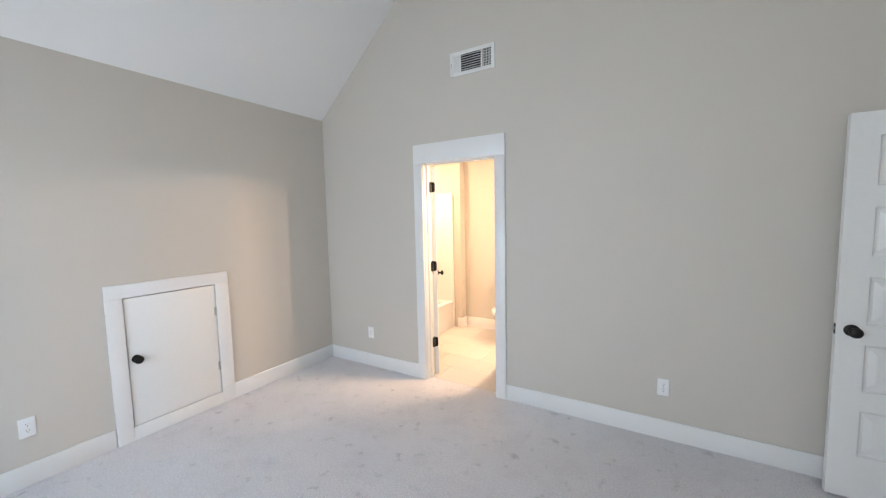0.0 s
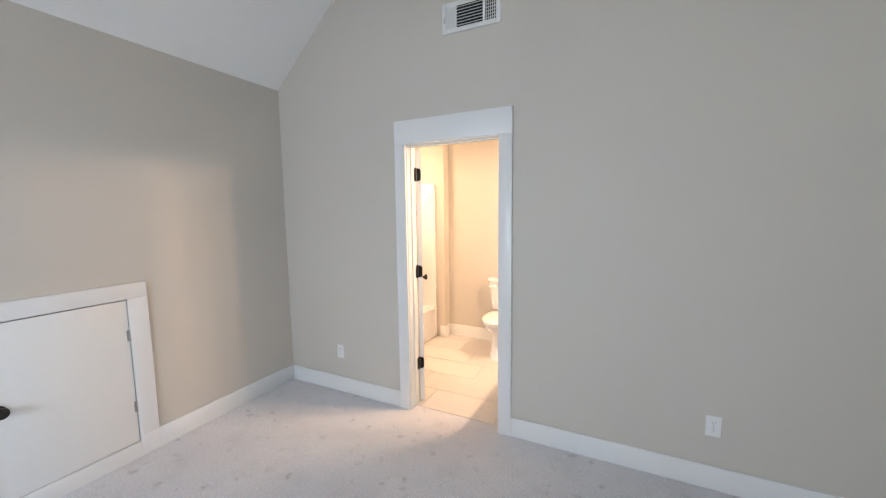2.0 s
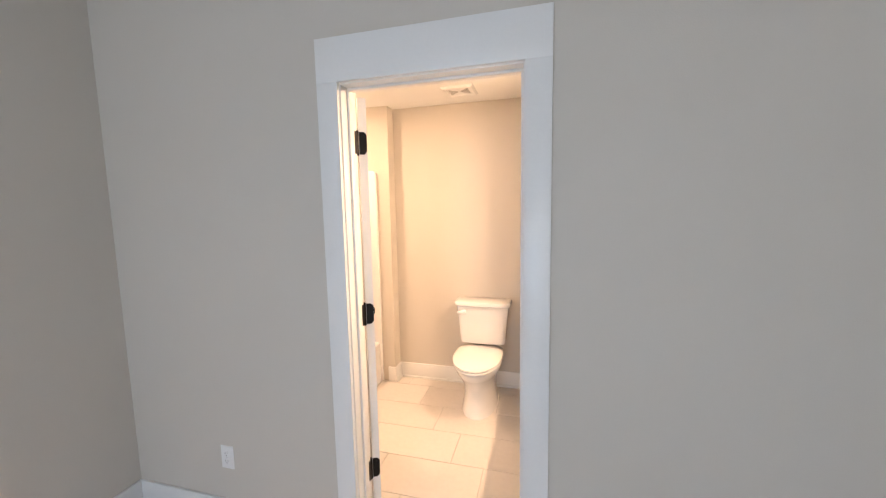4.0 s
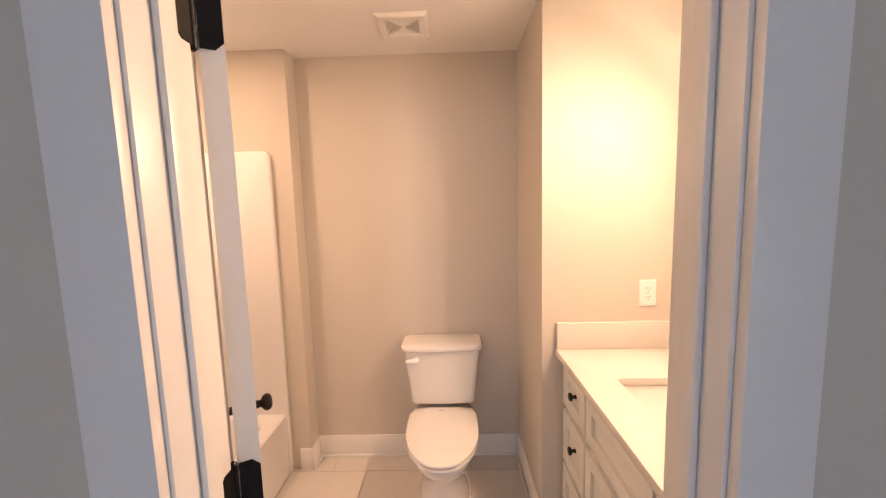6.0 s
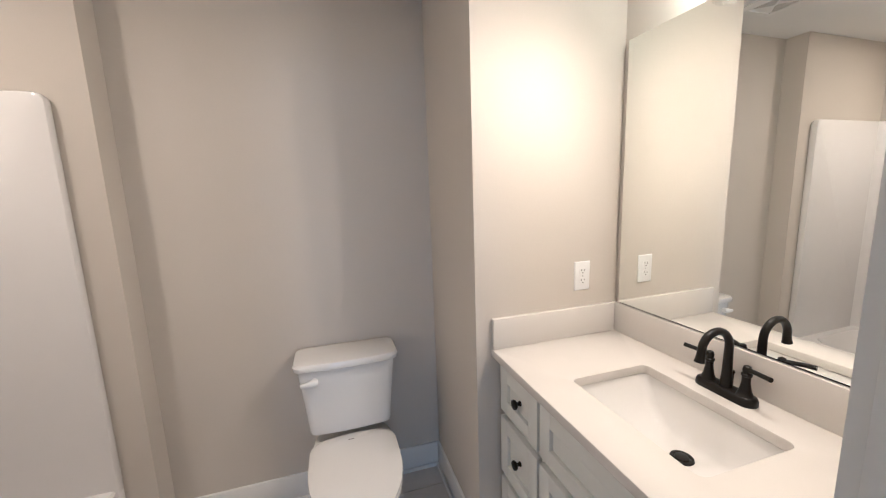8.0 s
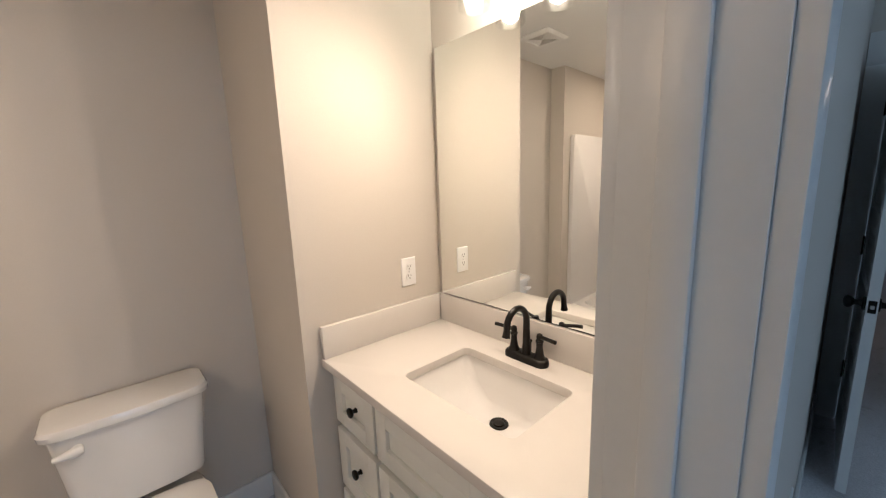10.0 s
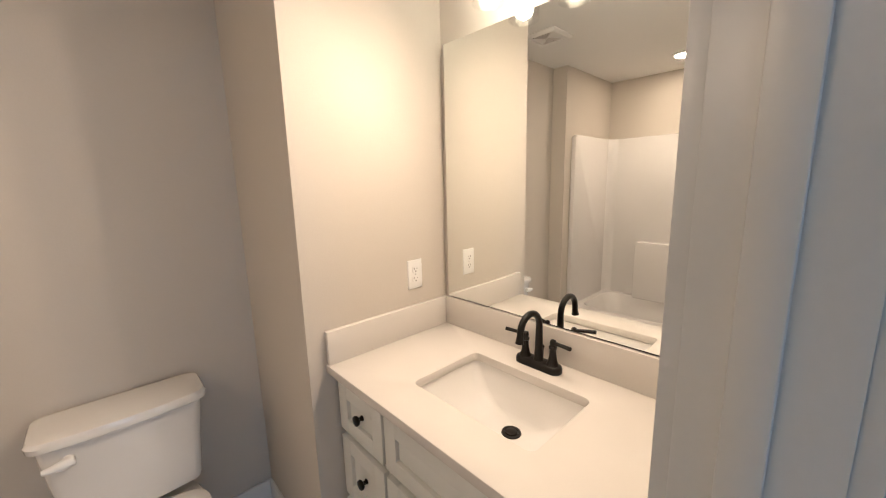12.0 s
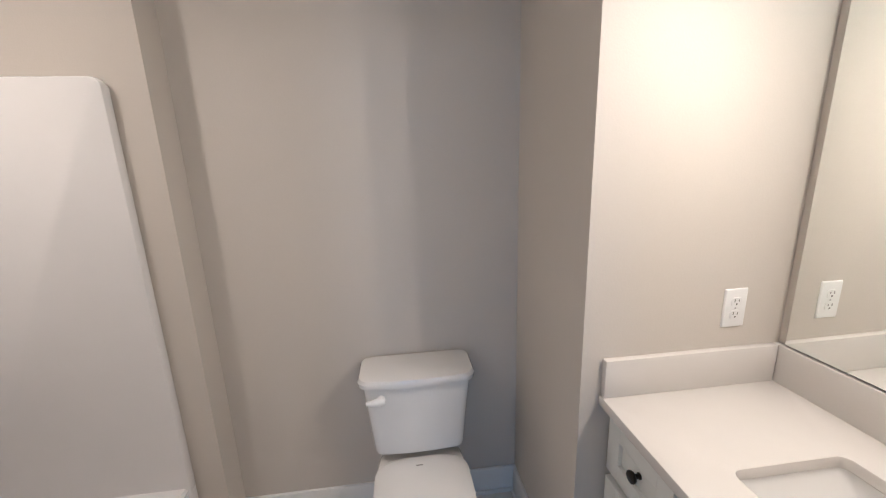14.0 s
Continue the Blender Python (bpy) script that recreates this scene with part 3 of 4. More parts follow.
def tree(at, seed, h, r):
    """A trunk with limbs and a crown of small leaf clumps."""
    rnd = random.Random(seed)
    t = thing("tree", "tall green leafy tree outside the far window", "tree", at, "trees outside")
    bm = bmesh.new()
    tube(bm, [(0, 0, 0), (0.1, 0.05, h * 0.4), (0.0, 0.1, h * 0.7), (0.1, 0, h * 0.9)], [0.22, 0.17, 0.1, 0.03], 10)
    for i in range(9):
        a, z = i * 2.4, h * (0.35 + 0.05 * i)
        tube(bm, [(0, 0, z), (r * 0.45 * math.cos(a), r * 0.45 * math.sin(a), z + 0.9), (r * 0.8 * math.cos(a), r * 0.8 * math.sin(a), z + 1.3)], [0.08, 0.05, 0.02], 7)
    part("trunk", bm, BARK, t, smooth=True)
    verts, faces = [], []
    for _ in range(5200):
        a, u = rnd.uniform(0, 6.283), rnd.uniform(-1, 1)
        q = rnd.uniform(0.45, 1.0) * (0.8 + 0.35 * math.sin(3 * a + 4 * u) * math.sin(5 * u + seed))
        s = math.sqrt(1 - u * u)
        c = Vector((r * q * s * math.cos(a), r * q * s * math.sin(a), h * 0.62 + h * 0.42 * q * u))
        e1 = Vector((rnd.uniform(-1, 1), rnd.uniform(-1, 1), rnd.uniform(-1, 1))).normalized()
        e2 = e1.orthogonal().normalized()
        k, L = len(verts), rnd.uniform(0.08, 0.17)
        verts += [c - e1 * L, c + e2 * L * 0.45, c + e1 * L, c - e2 * L * 0.45]
        faces.append((k, k + 1, k + 2, k + 3))
    me = bpy.data.meshes.new("crown")
    me.from_pydata(verts, [], faces)
    me.materials.append(LEAFM)
    ob = new("crown", me)
    ob.parent = t
    return t


for n, at in enumerate(((19.5, -2.2, -3.0), (20.5, 0.9, -3.0), (24.0, -0.6, -3.0), (22.0, 4.2, -3.0), (22.5, -5.5, -3.0))):
    tree(at, n + 3, 8.5 + 0.7 * (n % 3), 2.3 + 0.2 * n)

# ---- bathroom shell ----
RXB = MX + WT
for n_, x0, x1, y0, y1, l_ in (
        ("wall_vanity", MX, RXB, WT, VY, "greige painted wall behind the vanity"), ("wall_vanity_side", NX, RXB, VY, NY + WT, "greige painted wall between the vanity and the toilet nook"),
        ("wall_toilet_nook", NL, NX, NY, NY + WT, "greige painted back wall of the toilet nook"), ("wall_tub_end", TX - WT, NL, TY, NY + WT, "greige painted wall at the tub's end"),
        ("wall_tub_back", TX - WT, TX, WT, TY, "greige painted wall behind the tub")):
    structure(box(n_, x0, x1, y0, y1, 0, BC, WALL), l_)
box("wall_bathroom_corner", TX - WT, LX - WT, 0.0, WT, 0, BC, WALL)["kind"] = "structure"
structure(box("ceiling_bathroom", TX - WT, RXB, WT, NY + WT, BC, BC + 0.1, CEIL), "flat white bathroom ceiling")
structure(box("floor_grout", TX - WT, RXB, 0.065, NY + WT, -0.1, -0.003, GROUT), "grout bed of the bathroom floor")
for x0, x1, y0, y1 in ((NL, NX, NY - 0.014, NY), (NX - 0.014, NX, VY, NY - 0.014), (NL, NL + 0.014, TY - 0.014, NY - 0.014), (0.10, NL, TY - 0.014, TY), (NX - 0.014, 1.56, VY - 0.014, VY), (0.1, DX0 - 0.09, WT, WT + 0.014)):
    baseboard("baseboard", [(x0, x1, y0, y1)])
for x0, x1, y0, y1 in ((NL + 0.014, NX - 0.014, NY - 0.028, NY - 0.014), (NX - 0.028, NX - 0.014, VY - 0.014, NY - 0.028), (NL + 0.014, NL + 0.028, TY - 0.014, NY - 0.028)):
    bm = bmesh.new()
    bx(bm, x0, x1, y0, y1, -0.002, 0.018)
    structure(part("trim_shoe_mould", bm, TRIM, bevel=0.006), "white shoe moulding at the baseboard's foot")

# ---- bath fan ----
fan = thing("ceiling_fan_grille", "square white exhaust grille in the bathroom ceiling", "vent", (0.833, 1.41, BC))
bm = bmesh.new()
s0, s1 = 0.118, 0.104
loft(bm, [[(sx * s, sy * s, z) for sx, sy in ((-1, -1), (1, -1), (1, 1), (-1, 1))] for s, z in ((s0, 0.0), (s0, -0.006), (s1, -0.018), (0.080, -0.016), (0.080, -0.010))], (True, True))
part("frame", bm, PLASTIC, fan, bevel=0.001)
# Solid bars; their grey paints in the soft shade of open slots.
for i in range(9):
    for d in (-1, 1):
        x = d * (0.014 + i * 0.007)
        L = 0.010 + i * 0.0062
        bm = bmesh.new()
        bx(bm, x - 0.0017, x + 0.0017, -L, L, -0.0155, -0.0098)
        part("slot", bm, FANSLOT, fan, "grey bar painted as the soft shade in a grille slot")

# ---- ceiling downlight ----
DLX, DLY = -0.27, 0.91
dl = thing("ceiling_light", "round white recessed ceiling light, lit", "lamp", (DLX, DLY, BC))
bm = bmesh.new()
turned(bm, (0, 0, 0), "z", [(0, 0.092), (-0.004, 0.092), (-0.009, 0.078), (-0.006, 0.074)], 36)
part("frame", bm, PLASTIC, dl, smooth=True)
bm = bmesh.new()
turned(bm, (0, 0, -0.0065), "z", [(0, 0.070), (-0.003, 0.068)], 36)
part("diffuser", bm, DISC, dl, "glowing diffuser", smooth=True)
d = bpy.data.lights.new("downlight", "AREA")
d.shape, d.size, d.energy, d.color = "DISK", 0.13, LIGHTS["bath_downlight"], WARM
l = new("downlight", d)
l.location = (DLX, DLY, BC - 0.012)

# ---- tub with its surround ----
TA = 0.044                     # apron's face
tub = thing("bathtub", "white one-piece fiberglass tub with a tall moulded surround", "bathtub", (TX, WT, 0))
W, L, R = TA - TX, TY - WT, 0.37


def rounded(cx, cy, hx, hy, r, z, n=6):
    out = []
    for k, (sx, sy) in enumerate(((1, 1), (-1, 1), (-1, -1), (1, -1))):
        for i in range(n + 1):
            a = math.pi / 2 * (k + i / n)
            out.append((cx + sx * (hx - r) + r * math.cos(a), cy + sy * (hy - r) + r * math.sin(a), z))
    return out


bm = bmesh.new()
cx, cy = W / 2, L / 2
loft(bm, [rounded(cx, cy, W / 2 - 0.005, L / 2 - 0.004, 0.02, 0.0), rounded(cx, cy, W / 2 - 0.005, L / 2 - 0.004, 0.02, R - 0.025), rounded(cx, cy, W / 2, L / 2 - 0.004, 0.03, R - 0.012),
          rounded(cx, cy, W / 2 - 0.008, L / 2 - 0.008, 0.03, R), rounded(cx, cy, W / 2 - 0.075, L / 2 - 0.09, 0.12, R), rounded(cx, cy, W / 2 - 0.09, L / 2 - 0.105, 0.12, R - 0.02),
          rounded(cx, cy, W / 2 - 0.13, L / 2 - 0.18, 0.13, 0.10), rounded(cx, cy, W / 2 - 0.17, L / 2 - 0.24, 0.12, 0.075)])
part("tub", bm, FIBER, tub, smooth=True)
SH = 1.875
bm = bmesh.new()
bx(bm, 0.0, 0.03, 0.0, L, R - 0.01, SH)
part("back_panel", bm, FIBER, tub, bevel=0.012)
for y0, y1 in ((L - 0.04, L), (0.0, 0.04)):
    bm = bmesh.new()
    rr, pts = 0.035, []
    x1 = W + 0.012
    pts = [(0.0, R - 0.02), (x1, R - 0.02)]
    pts += [(x1 - rr + rr * math.cos(a), SH - rr + rr * math.sin(a)) for a in [math.pi / 2 * i / 6 for i in range(7)]]
    pts += [(0.0, SH)]
    prism(bm, pts, "y", y0, y1)
    part("end_panel", bm, FIBER, tub, bevel=0.009)
    bm = bmesh.new()
    bx(bm, W - 0.03, W + 0.010, y0, y1, 0.0, R)
    part("end_post", bm, FIBER, tub, bevel=0.008)
for cx_, cy_ in ((0.03, L - 0.04), (0.03, 0.04)):
    bm = bmesh.new()
    s = 1 if cy_ < 0.5 else -1
    pts = [(cx_, cy_), (cx_ + 0.07, cy_)] + [(cx_ + 0.07 - 0.07 * math.sin(a), cy_ + s * (0.07 - 0.07 * math.cos(a))) for a in [math.pi / 2 * i / 8 for i in range(1, 9)]]
    prism(bm, pts, "z", R - 0.01, SH - 0.002)
    part("corner_cove", bm, FIBER, tub, smooth=True)
bm = bmesh.new()
bx(bm, 0.028, 0.12, 0.30, 1.165, R - 0.01, 0.91)
part("ledge", bm, FIBER, tub, "moulded ledge", bevel=0.018)

# ---- toilet ----
TCX = 0.963
toilet = thing("toilet", "white two-piece toilet with the lid down", "toilet", (TCX, NY, 0))
bm = bmesh.new()


def tank_ring(w, y0, y1, z, r=0.03, bow=0.012):
    out = []
    n = 5
    for k, (sx, cyy) in enumerate(((1, y1), (-1, y1), (-1, y0), (1, y0))):
        cx0, cy0 = sx * (w / 2 - r), cyy + (-r if k < 2 else r)
        for i in range(n + 1):
            a = math.pi / 2 * (k + i / n)
            x, y = cx0 + r * math.cos(a), cy0 + r * math.sin(a)
            if k >= 2:
                y -= bow * (1 - (x / (w / 2)) ** 2)
            out.append((x, y, z))
        if k == 2:
            for i in range(1, 8):
                x = -(w / 2 - r) + (w - 2 * r) * i / 8
                out.append((x, y0 - bow * (1 - (x / (w / 2)) ** 2), z))
    return out


loft(bm, [tank_ring(0.33, -0.17, -0.04, 0.428), tank_ring(0.362, -0.182, -0.03, 0.437), tank_ring(0.370, -0.185, -0.025, 0.455), tank_ring(0.392, -0.188, -0.022, 0.58), tank_ring(0.426, -0.192, -0.02, 0.745)])
part("tank", bm, PORC, toilet, smooth=True)
bm = bmesh.new()
loft(bm, [tank_ring(0.44, -0.197, -0.012, 0.746, 0.035, 0.016), tank_ring(0.458, -0.205, -0.008, 0.752, 0.04, 0.018), tank_ring(0.462, -0.207, -0.008, 0.770, 0.04, 0.018), tank_ring(0.448, -0.201, -0.012, 0.782, 0.04, 0.018), tank_ring(0.41, -0.185, -0.025, 0.786, 0.035, 0.014)])
part("tank_lid", bm, PORC, toilet, smooth=True)
bm = bmesh.new()
tube(bm, [(-0.142, -0.188, 0.701), (-0.142, -0.214, 0.701)], [0.016, 0.014], 16)
tube(bm, [(-0.198, -0.214, 0.696), (-0.178, -0.218, 0.698), (-0.152, -0.219, 0.701), (-0.128, -0.216, 0.703)], [0.008, 0.011, 0.016, 0.013], 12)
part("flush_lever", bm, PLASTIC, toilet, "white flush lever", smooth=True)


def egg(w, yb, yf, z, n=36, back=0.55, dy=0.0):
    """An egg outline: blunt at the back, long at the front."""
    out, ym = [], yb - (yb - yf) * 0.40
    for i in range(n):
        a = 2 * math.pi * i / n
        c, s = math.cos(a), math.sin(a)
        if s >= 0:
            x = w / 2 * math.copysign(abs(c) ** 0.8, c)
            y = ym + (yb - ym) * abs(s) ** back
        else:
            x = w / 2 * math.copysign(abs(c) ** 0.92, c)
            y = ym - (ym - yf) * abs(s) ** 1.0
        out.append((x, y + dy, z))
    return out


bm = bmesh.new()
loft(bm, [egg(0.275, -0.10, -0.575, 0.0), egg(0.27, -0.10, -0.57, 0.02), egg(0.245, -0.11, -0.545, 0.09), egg(0.24, -0.10, -0.54, 0.17), egg(0.27, -0.08, -0.575, 0.245), egg(0.32, -0.05, -0.63, 0.305), egg(0.355, -0.035, -0.672, 0.345), egg(0.362, -0.03, -0.680, 0.375), egg(0.350, -0.035, -0.672, 0.384)])
part("bowl", bm, PORC, toilet, smooth=True)
bm = bmesh.new()
loft(bm, [egg(0.36, -0.195, -0.684, 0.386, back=0.35), egg(0.37, -0.19, -0.690, 0.391, back=0.35), egg(0.37, -0.19, -0.690, 0.400, back=0.35), egg(0.362, -0.192, -0.686, 0.405, back=0.35)])
part("seat", bm, PORC, toilet, smooth=True)
bm = bmesh.new()
loft(bm, [egg(0.362, -0.205, -0.684, 0.408, back=0.3), egg(0.370, -0.20, -0.692, 0.413, back=0.3), egg(0.368, -0.20, -0.690, 0.422, back=0.3), egg(0.33, -0.215, -0.655, 0.431, back=0.3), egg(0.2, -0.26, -0.52, 0.435, back=0.4)])
part("seat_lid", bm, PORC, toilet, smooth=True)
bm = bmesh.new()
bx(bm, -0.022, 0.004, -0.2615, -0.2575, 0.4335, 0.4352)
part("mark", bm, SLOT, toilet, "small grey maker's mark")
for s in (-1, 1):
    bm = bmesh.new()
    turned(bm, (s * 0.072, -0.203, 0.386), "z", [(0, 0.014), (0.018, 0.014), (0.022, 0.008)], 14)
    part("seat_hinge", bm, PLASTIC, toilet, smooth=True)

# ---- vanity ----
VF = 1.537                     # face of the cabinet's frame
VY0 = WT                       # its end at the doorway wall
van = thing("vanity_cabinet", "white shaker vanity cabinet with black knobs", "cabinet", (VF, VY0, 0))
VW = VY - VY0 - 0.004
bm = bmesh.new()
bx(bm, 0.0, MX - VF - 0.002, 0.003, 0.02, 0.0, CZ - CT)
bx(bm, 0.0, MX - VF - 0.002, VW - 0.016, VW, 0.0, CZ - CT)
bx(bm, 0.0, 0.019, 0.02, VW - 0.016, 0.09, 0.115)
bx(bm, 0.0, 0.019, 0.02, VW - 0.016, CZ - CT - 0.028, CZ - CT)
bx(bm, 0.0, 0.019, 0.02, VW - 0.016, 0.632, 0.66)
for y in (0.02, 0.285, 0.75, VW - 0.05):
    bx(bm, 0.0, 0.019, y, y + 0.034, 0.115, CZ - CT - 0.028)
bx(bm, 0.07, 0.085, 0.02, VW - 0.016, 0.0, 0.09)
bx(bm, 0.02, MX - VF - 0.002, 0.02, VW - 0.016, 0.09, 0.105)
part("body", bm, CAB, van, bevel=0.0008)


def front(y0, y1, z0, z1, name, knob_at=None, rail=0.054, parent=None):
    """A shaker front: frame proud of a flat recessed panel."""
    t = 0.021
    f = bmesh.new()
    bx(f, -t, -0.001, y0, y0 + rail, z0, z1)
    bx(f, -t, -0.001, y1 - rail, y1, z0, z1)
    bx(f, -t, -0.001, y0 + rail, y1 - rail, z0, z0 + rail)
    bx(f, -t, -0.001, y0 + rail, y1 - rail, z1 - rail, z1)
    d = part(name, f, CAB, van, bevel=0.001)
    f = bmesh.new()
    bx(f, -t + 0.013, -0.002, y0 + rail, y1 - rail, z0 + rail, z1 - rail)
    part("panel", f, CAB, d)
    if knob_at:
        f = bmesh.new()
        turned(f, (-t if knob_at[2] else -t + 0.013, knob_at[0], knob_at[1]), "x", [(0, 0.0095), (-0.003, 0.0095), (-0.005, 0.0065), (-0.014, 0.0070), (-0.018, 0.0150), (-0.023, 0.0175), (-0.028, 0.0165), (-0.031, 0.009)], 20)
        part("knob", f, BLACK, d, "round black cabinet knob", smooth=True)


for a, b in ((0.042, 0.288), (VW - 0.268, VW - 0.006)):
    m_ = (a + b) / 2
    for z0, z1 in ((0.66, 0.842), (0.395, 0.632), (0.115, 0.372)):
        front(a, b, z0, z1, "drawer", (m_, (z0 + z1) / 2, False))
front(0.305, 0.758, 0.66, 0.842, "drawer_front")
front(0.305, 0.530, 0.115, 0.632, "door", (0.506, 0.56, True))
front(0.533, 0.758, 0.115, 0.632, "door", (0.557, 0.56, True))

# worktop with the cut-out of the basin
SX0, SX1, SY0, SY1 = 1.620, 1.907, 0.433, 0.860
top = thing("countertop", "off-white quartz worktop with side and back splashes", "worktop", (0, 0, 0))
WX0 = 1.483
bm = bmesh.new()
inner_t = rounded((SX0 + SX1) / 2, (SY0 + SY1) / 2, (SX1 - SX0) / 2, (SY1 - SY0) / 2, 0.022, CZ, 5)
n_in = len(inner_t)


def on_edge(p):
    """The point of the worktop's outline that lies outward from p."""
    cxm, cym = (SX0 + SX1) / 2, (SY0 + SY1) / 2
    hx0, hx1, hy0, hy1 = WX0 - cxm, MX - cxm, VY0 - cym, VY - cym
    dx, dy = p[0] - cxm, p[1] - cym
    k = min((hx1 / dx if dx > 0 else hx0 / dx) if abs(dx) > 1e-9 else 1e9, (hy1 / dy if dy > 0 else hy0 / dy) if abs(dy) > 1e-9 else 1e9)
    return (cxm + dx * k, cym + dy * k)


outer = [list(on_edge(p)) for p in inner_t]
for cxx, cyy in ((MX, VY), (WX0, VY), (WX0, VY0), (MX, VY0)):
    i = min(range(n_in), key=lambda k: (outer[k][0] - cxx) ** 2 + (outer[k][1] - cyy) ** 2)
    outer[i] = [cxx, cyy]
rows_ = []
for pts, z in ((inner_t, CZ - CT), (inner_t, CZ), (outer, CZ), (outer, CZ - CT)):
    rows_.append([bm.verts.new((p[0], p[1], z)) for p in pts])
for a, b in zip(rows_, rows_[1:] + rows_[:1]):
    for i in range(n_in):
        bm.faces.new((a[i], a[(i + 1) % n_in], b[(i + 1) % n_in], b[i]))
part("slab", bm, QUARTZ, top, bevel=0.0022)
bm = bmesh.new()
bx(bm, WX0 + 0.004, MX - 0.022, VY - 0.02, VY, CZ, CZ + 0.118)
part("side_splash", bm, QUARTZ, top, bevel=0.0018)
bm = bmesh.new()
bx(bm, MX - 0.02, MX, VY0, VY, CZ, CZ + 0.118)
part("back_splash", bm, QUARTZ, top, bevel=0.0018)

basin = thing("sink_basin", "white rectangular undermount basin with a black drain", "sink", ((SX0 + SX1) / 2, (SY0 + SY1) / 2, CZ - CT))
hx, hy = (SX1 - SX0) / 2, (SY1 - SY0) / 2
bm = bmesh.new()
dxo, dyo = 0.052, -0.012
loft(bm, [rounded(0, 0, hx + 0.02, hy + 0.02, 0.03, -0.002), rounded(0, 0, hx + 0.003, hy + 0.003, 0.024, -0.002), rounded(0, 0, hx - 0.001, hy - 0.001, 0.026, -0.02),
          rounded(0.008, 0, hx - 0.020, hy - 0.035, 0.035, -0.075), rounded(0.018, 0, hx - 0.045, hy - 0.085, 0.045, -0.112), rounded(dxo - 0.006, dyo, 0.055, 0.09, 0.045, -0.121), rounded(dxo, dyo, 0.03, 0.03, 0.028, -0.127),
          rounded(dxo, dyo, 0.022, 0.022, 0.02, -0.16), rounded(dxo, 0, 0.10, 0.12, 0.05, -0.16), rounded(0.01, 0, hx, hy - 0.02, 0.04, -0.10), rounded(0, 0, hx + 0.02, hy + 0.02, 0.03, -0.008)], (False, False))
part("bowl", bm, PORC, basin, smooth=True)
bm = bmesh.new()
turned(bm, (dxo, dyo, -0.1265), "z", [(0, 0.030), (0.0035, 0.029), (0.004, 0.022), (0.002, 0.021), (0.002, 0.019), (0.006, 0.018), (0.0075, 0.012)], 28)
part("drain", bm, BLACK, basin, "round black drain stopper", smooth=True)

# ---- tap ----
FX, FY = 1.974, 0.645
tap = thing("faucet", "matt black centerset tap with an arched spout and two levers", "faucet", (FX, FY, CZ))
bm = bmesh.new()
loft(bm, [rounded(0, 0, a, b, min(a, b) - 0.0005, z, 8) for a, b, z in ((0.027, 0.082, 0.0), (0.027, 0.082, 0.013), (0.024, 0.079, 0.020), (0.019, 0.074, 0.023))])
part("base", bm, BLACK, tap, smooth=True)
bm = bmesh.new()
path = [(0, 0, 0.018), (0, 0, 0.03), (0, 0, 0.06), (0, 0, 0.105), (0, 0, 0.14)]
rad = [0.0180, 0.0150, 0.0128, 0.0116, 0.0108]
for i in range(1, 13):
    a = math.pi * i / 12 * 1.03
    path.append((-0.052 + 0.052 * math.cos(a), 0, 0.14 + 0.052 * math.sin(a)))
    rad.append(0.0106)
path += [(-0.1065, 0, 0.120), (-0.108, 0, 0.112)]
rad += [0.0120, 0.0135]
tube(bm, path, rad, 18)
part("spout", bm, BLACK, tap, smooth=True)
for s in (-1, 1):
    bm = bmesh.new()
    turned(bm, (0, s * 0.0508, 0.018), "z", [(0, 0.0205), (0.006, 0.0200), (0.008, 0.0180), (0.020, 0.0138), (0.042, 0.0103), (0.058, 0.0102), (0.060, 0.0128), (0.065, 0.0128), (0.068, 0.0095), (0.078, 0.0105), (0.086, 0.0085), (0.089, 0.003)], 20)
    tube(bm, [(0, s * 0.0508, 0.094), (-0.005, s * 0.070, 0.098), (-0.014, s * 0.098, 0.101), (-0.018, s * 0.118, 0.102)], [0.0075, 0.0060, 0.0062, 0.0066], 12)
    part("lever", bm, BLACK, tap, smooth=True)
bm = bmesh.new()
tube(bm, [(0.024, 0, 0.02), (0.024, 0, 0.055)], [0.003, 0.003], 8)
turned(bm, (0.024, 0, 0.055), "z", [(0, 0.004), (0.006, 0.006), (0.010, 0.003)], 12)
part("lift_rod", bm, BLACK, tap, smooth=True)

# ---- mirror ----
mir = thing("mirror", "large frameless wall mirror standing on the vanity splash", "mirror", (MX, 0, 0))
MY0, MY1, MZ0, MZ1 = 0.13, 1.130, 1.0265, 2.02
bm = bmesh.new()
prism(bm, [(-0.007, MY0), (-0.0012, MY0), (-0.0012, MY1), (-0.014, MY1)], "z", MZ0 + 0.0025, MZ1)
part("glass", bm, MIRROR, mir)
bm = bmesh.new()
bx(bm, -0.0011, -0.0001, MY0 - 0.001, MY1 + 0.0015, MZ0 - 0.0015, MZ1 + 0.001)
# Near-black strip stands in for the shade in the gap under the glass.
bx(bm, -0.0062, -0.0012, MY0, MY1, MZ0 - 0.0015, MZ0 + 0.002)
part("backing", bm, DARK, mir, "dark mirror backing with a strip for the shaded gap below")

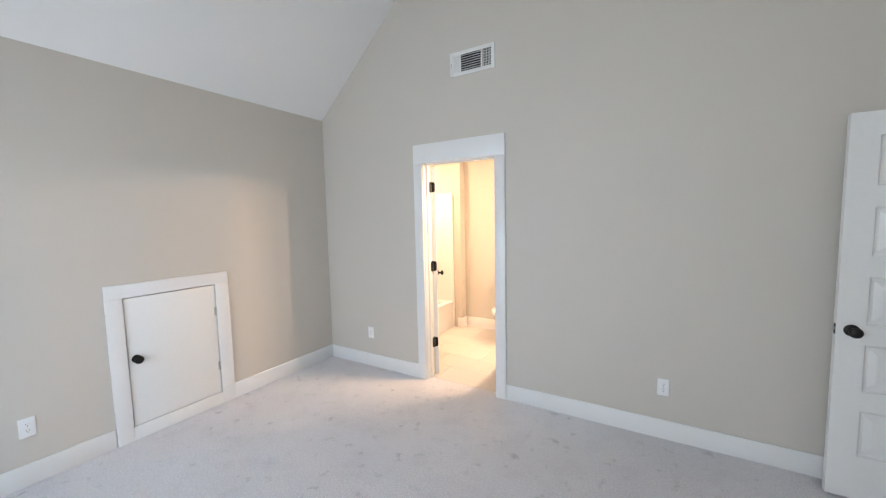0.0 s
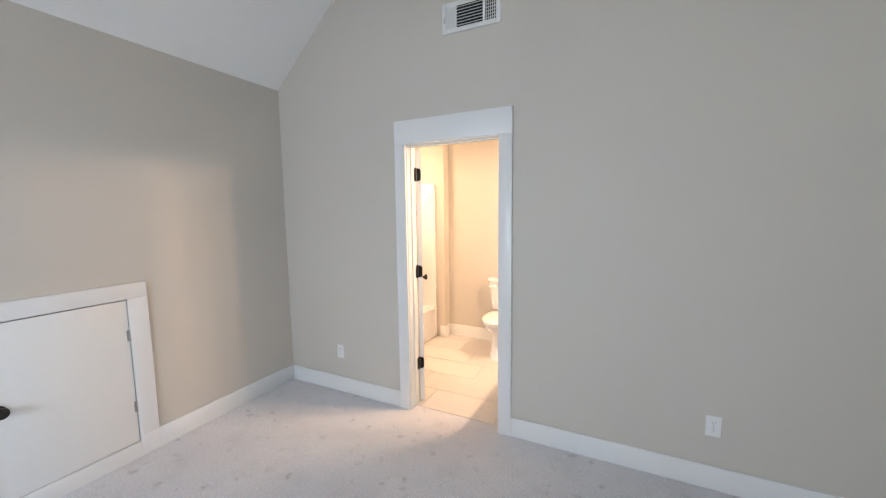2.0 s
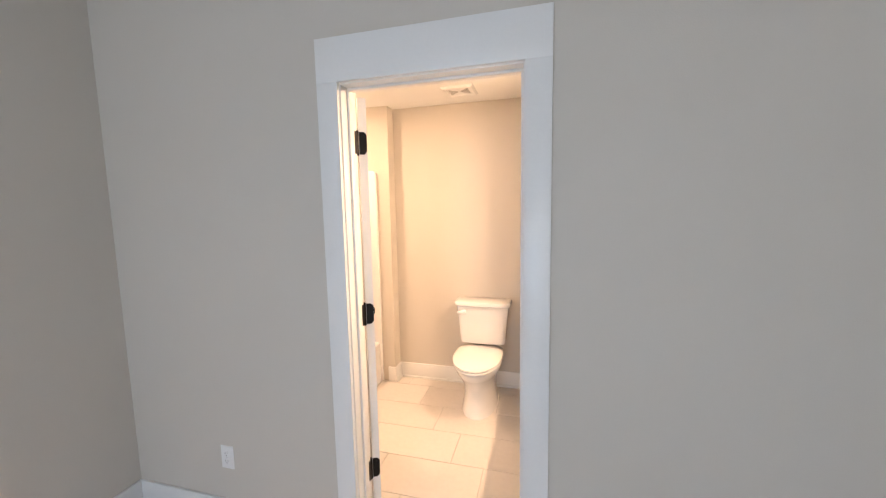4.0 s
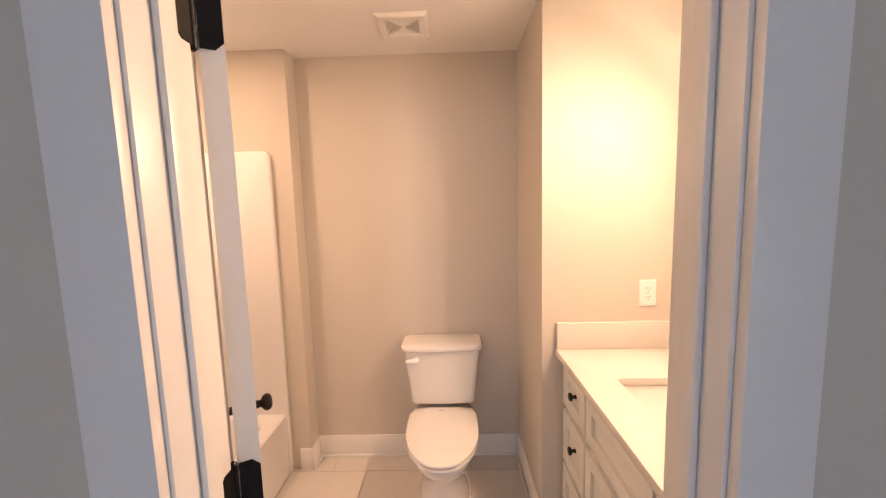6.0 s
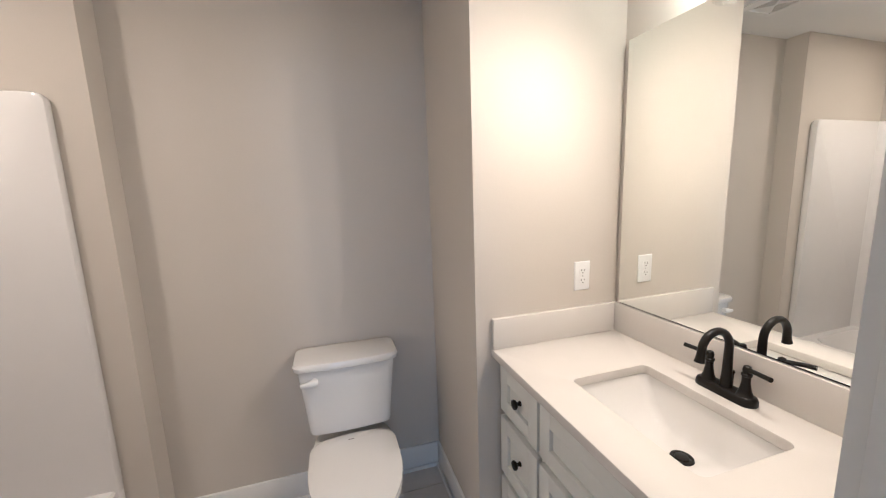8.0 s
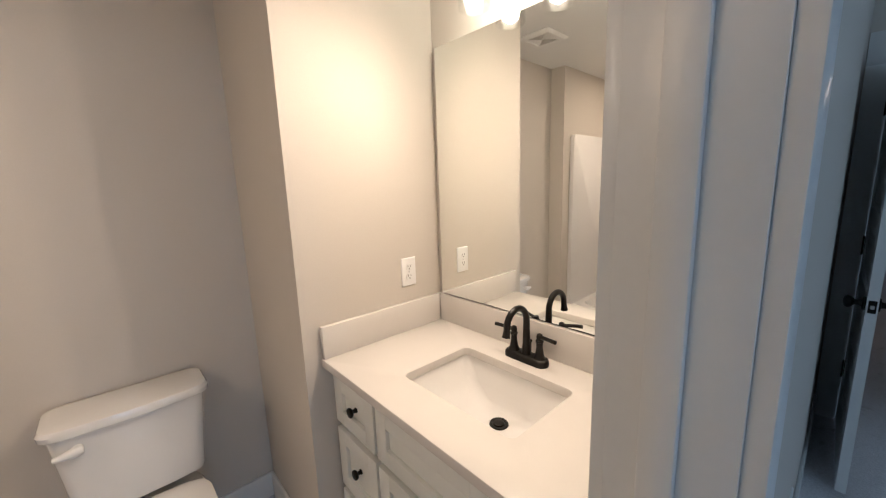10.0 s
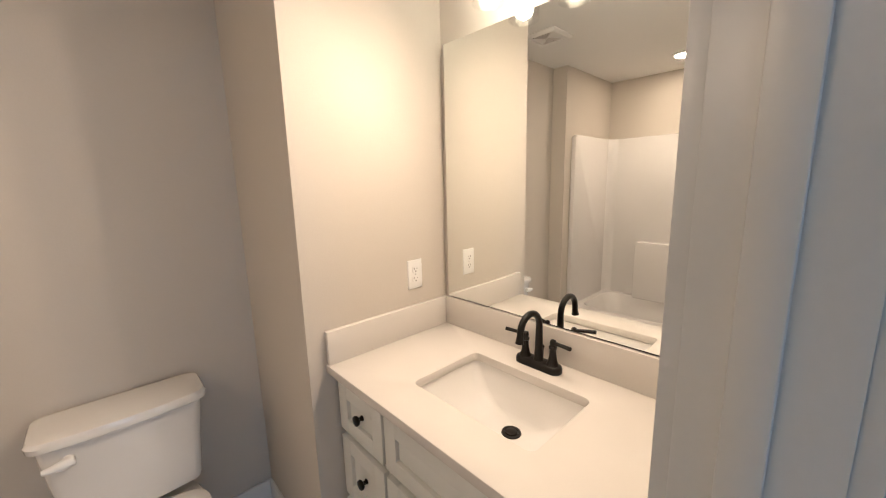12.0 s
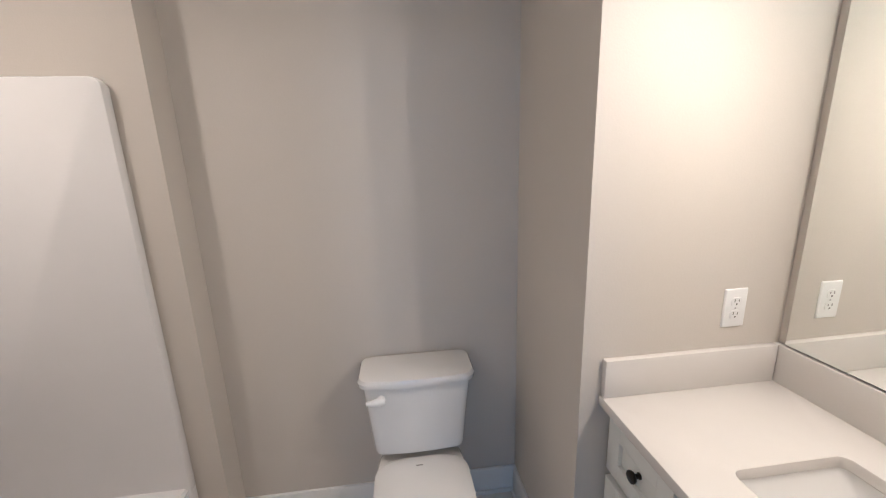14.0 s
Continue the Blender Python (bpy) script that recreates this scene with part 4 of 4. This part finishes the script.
# ---- vanity light ----
LZ = 2.19
vl = thing("vanity_light", "three-light wall fixture over the mirror with clear glass jars, lit", "lamp", (MX, 0.645, LZ))
bm = bmesh.new()
bx(bm, -0.02, 0, -0.27, 0.27, -0.03, 0.03)
part("back_plate", bm, STEEL, vl, "satin metal back plate", bevel=0.004)
for y in (-0.185, 0.0, 0.185):
    bm = bmesh.new()
    tube(bm, [(-0.015, y, 0), (-0.06, y, 0.0), (-0.095, y, 0.0), (-0.105, y, -0.012), (-0.105, y, -0.03)], [0.008, 0.007, 0.007, 0.007, 0.009], 12)
    turned(bm, (-0.105, y, -0.025), "z", [(0, 0.020), (-0.018, 0.021), (-0.020, 0.015)], 20)
    arm = part("arm", bm, STEEL, vl, "satin metal arm and socket", smooth=True)
    bm = bmesh.new()
    turned(bm, (-0.105, y, -0.062), "z", [(0.012, 0.012), (-0.008, 0.015), (-0.030, 0.028), (-0.055, 0.032), (-0.076, 0.026), (-0.088, 0.008)], 18)
    g = part("bulb", bm, GLOW, vl, "glowing bulb", smooth=True)
    g.visible_shadow = False
    bm = bmesh.new()
    c = (-0.105, y)
    prof = [(-0.045, 0.030), (-0.055, 0.046), (-0.080, 0.052), (-0.150, 0.052), (-0.153, 0.0505), (-0.150, 0.049), (-0.080, 0.049), (-0.057, 0.043), (-0.047, 0.029)]
    loft(bm, [circle((c[0], c[1], z), r, "z", 28) for z, r in prof], (False, False))
    sh = part("shade", bm, JAR, vl, "clear glass jar shade", smooth=True)
    sh.visible_shadow = False
    d = bpy.data.lights.new("bulb_light", "SPOT")
    d.energy, d.color, d.shadow_soft_size, d.spot_size, d.spot_blend = LIGHTS["bulb"], WARM, 0.02, radians(154), 1.0
    at = Vector((MX - 0.105, 0.645 + y, LZ - 0.10))
    new("bulb_light", d).matrix_world = look(at, at + Vector((-0.66, -0.35 if y > 0.1 else 0.20, -0.70)))

# ---- bathroom floor tiles ----
tw, th, g = 0.610, 0.305, 0.004
tile_meshes = {}
for row in range(-1, 7):
    y0 = 0.07 + row * th
    off = -tw / 3 * (row % 3)
    for col in range(-3, 4):
        x0 = 0.70 + col * tw + off
        a, b = max(x0 + g / 2, TA), min(x0 + tw - g / 2, MX)
        c, e = max(y0 + g / 2, 0.067), min(y0 + th - g / 2, NY)
        if b - a < 0.02 or e - c < 0.02 or (a > VF + 0.08 and c > WT) or (a > NX and c > VY):
            continue
        key = (round(b - a, 4), round(e - c, 4))
        if key not in tile_meshes:
            bm = bmesh.new()
            bx(bm, 0, b - a, 0, e - c, -0.008, 0.0)
            bmesh.ops.bevel(bm, geom=[k for k in bm.edges if min(v.co.z for v in k.verts) > -0.001], offset=0.0012, segments=1, affect="EDGES")
            me = bpy.data.meshes.new("tile")
            bm.to_mesh(me)
            bm.free()
            me.materials.append(TILE)
            tile_meshes[key] = me
        ob = new("tile", tile_meshes[key])
        ob.location = (a, c, 0.0)
        ob.parent = bpy.data.objects["floor_grout"]
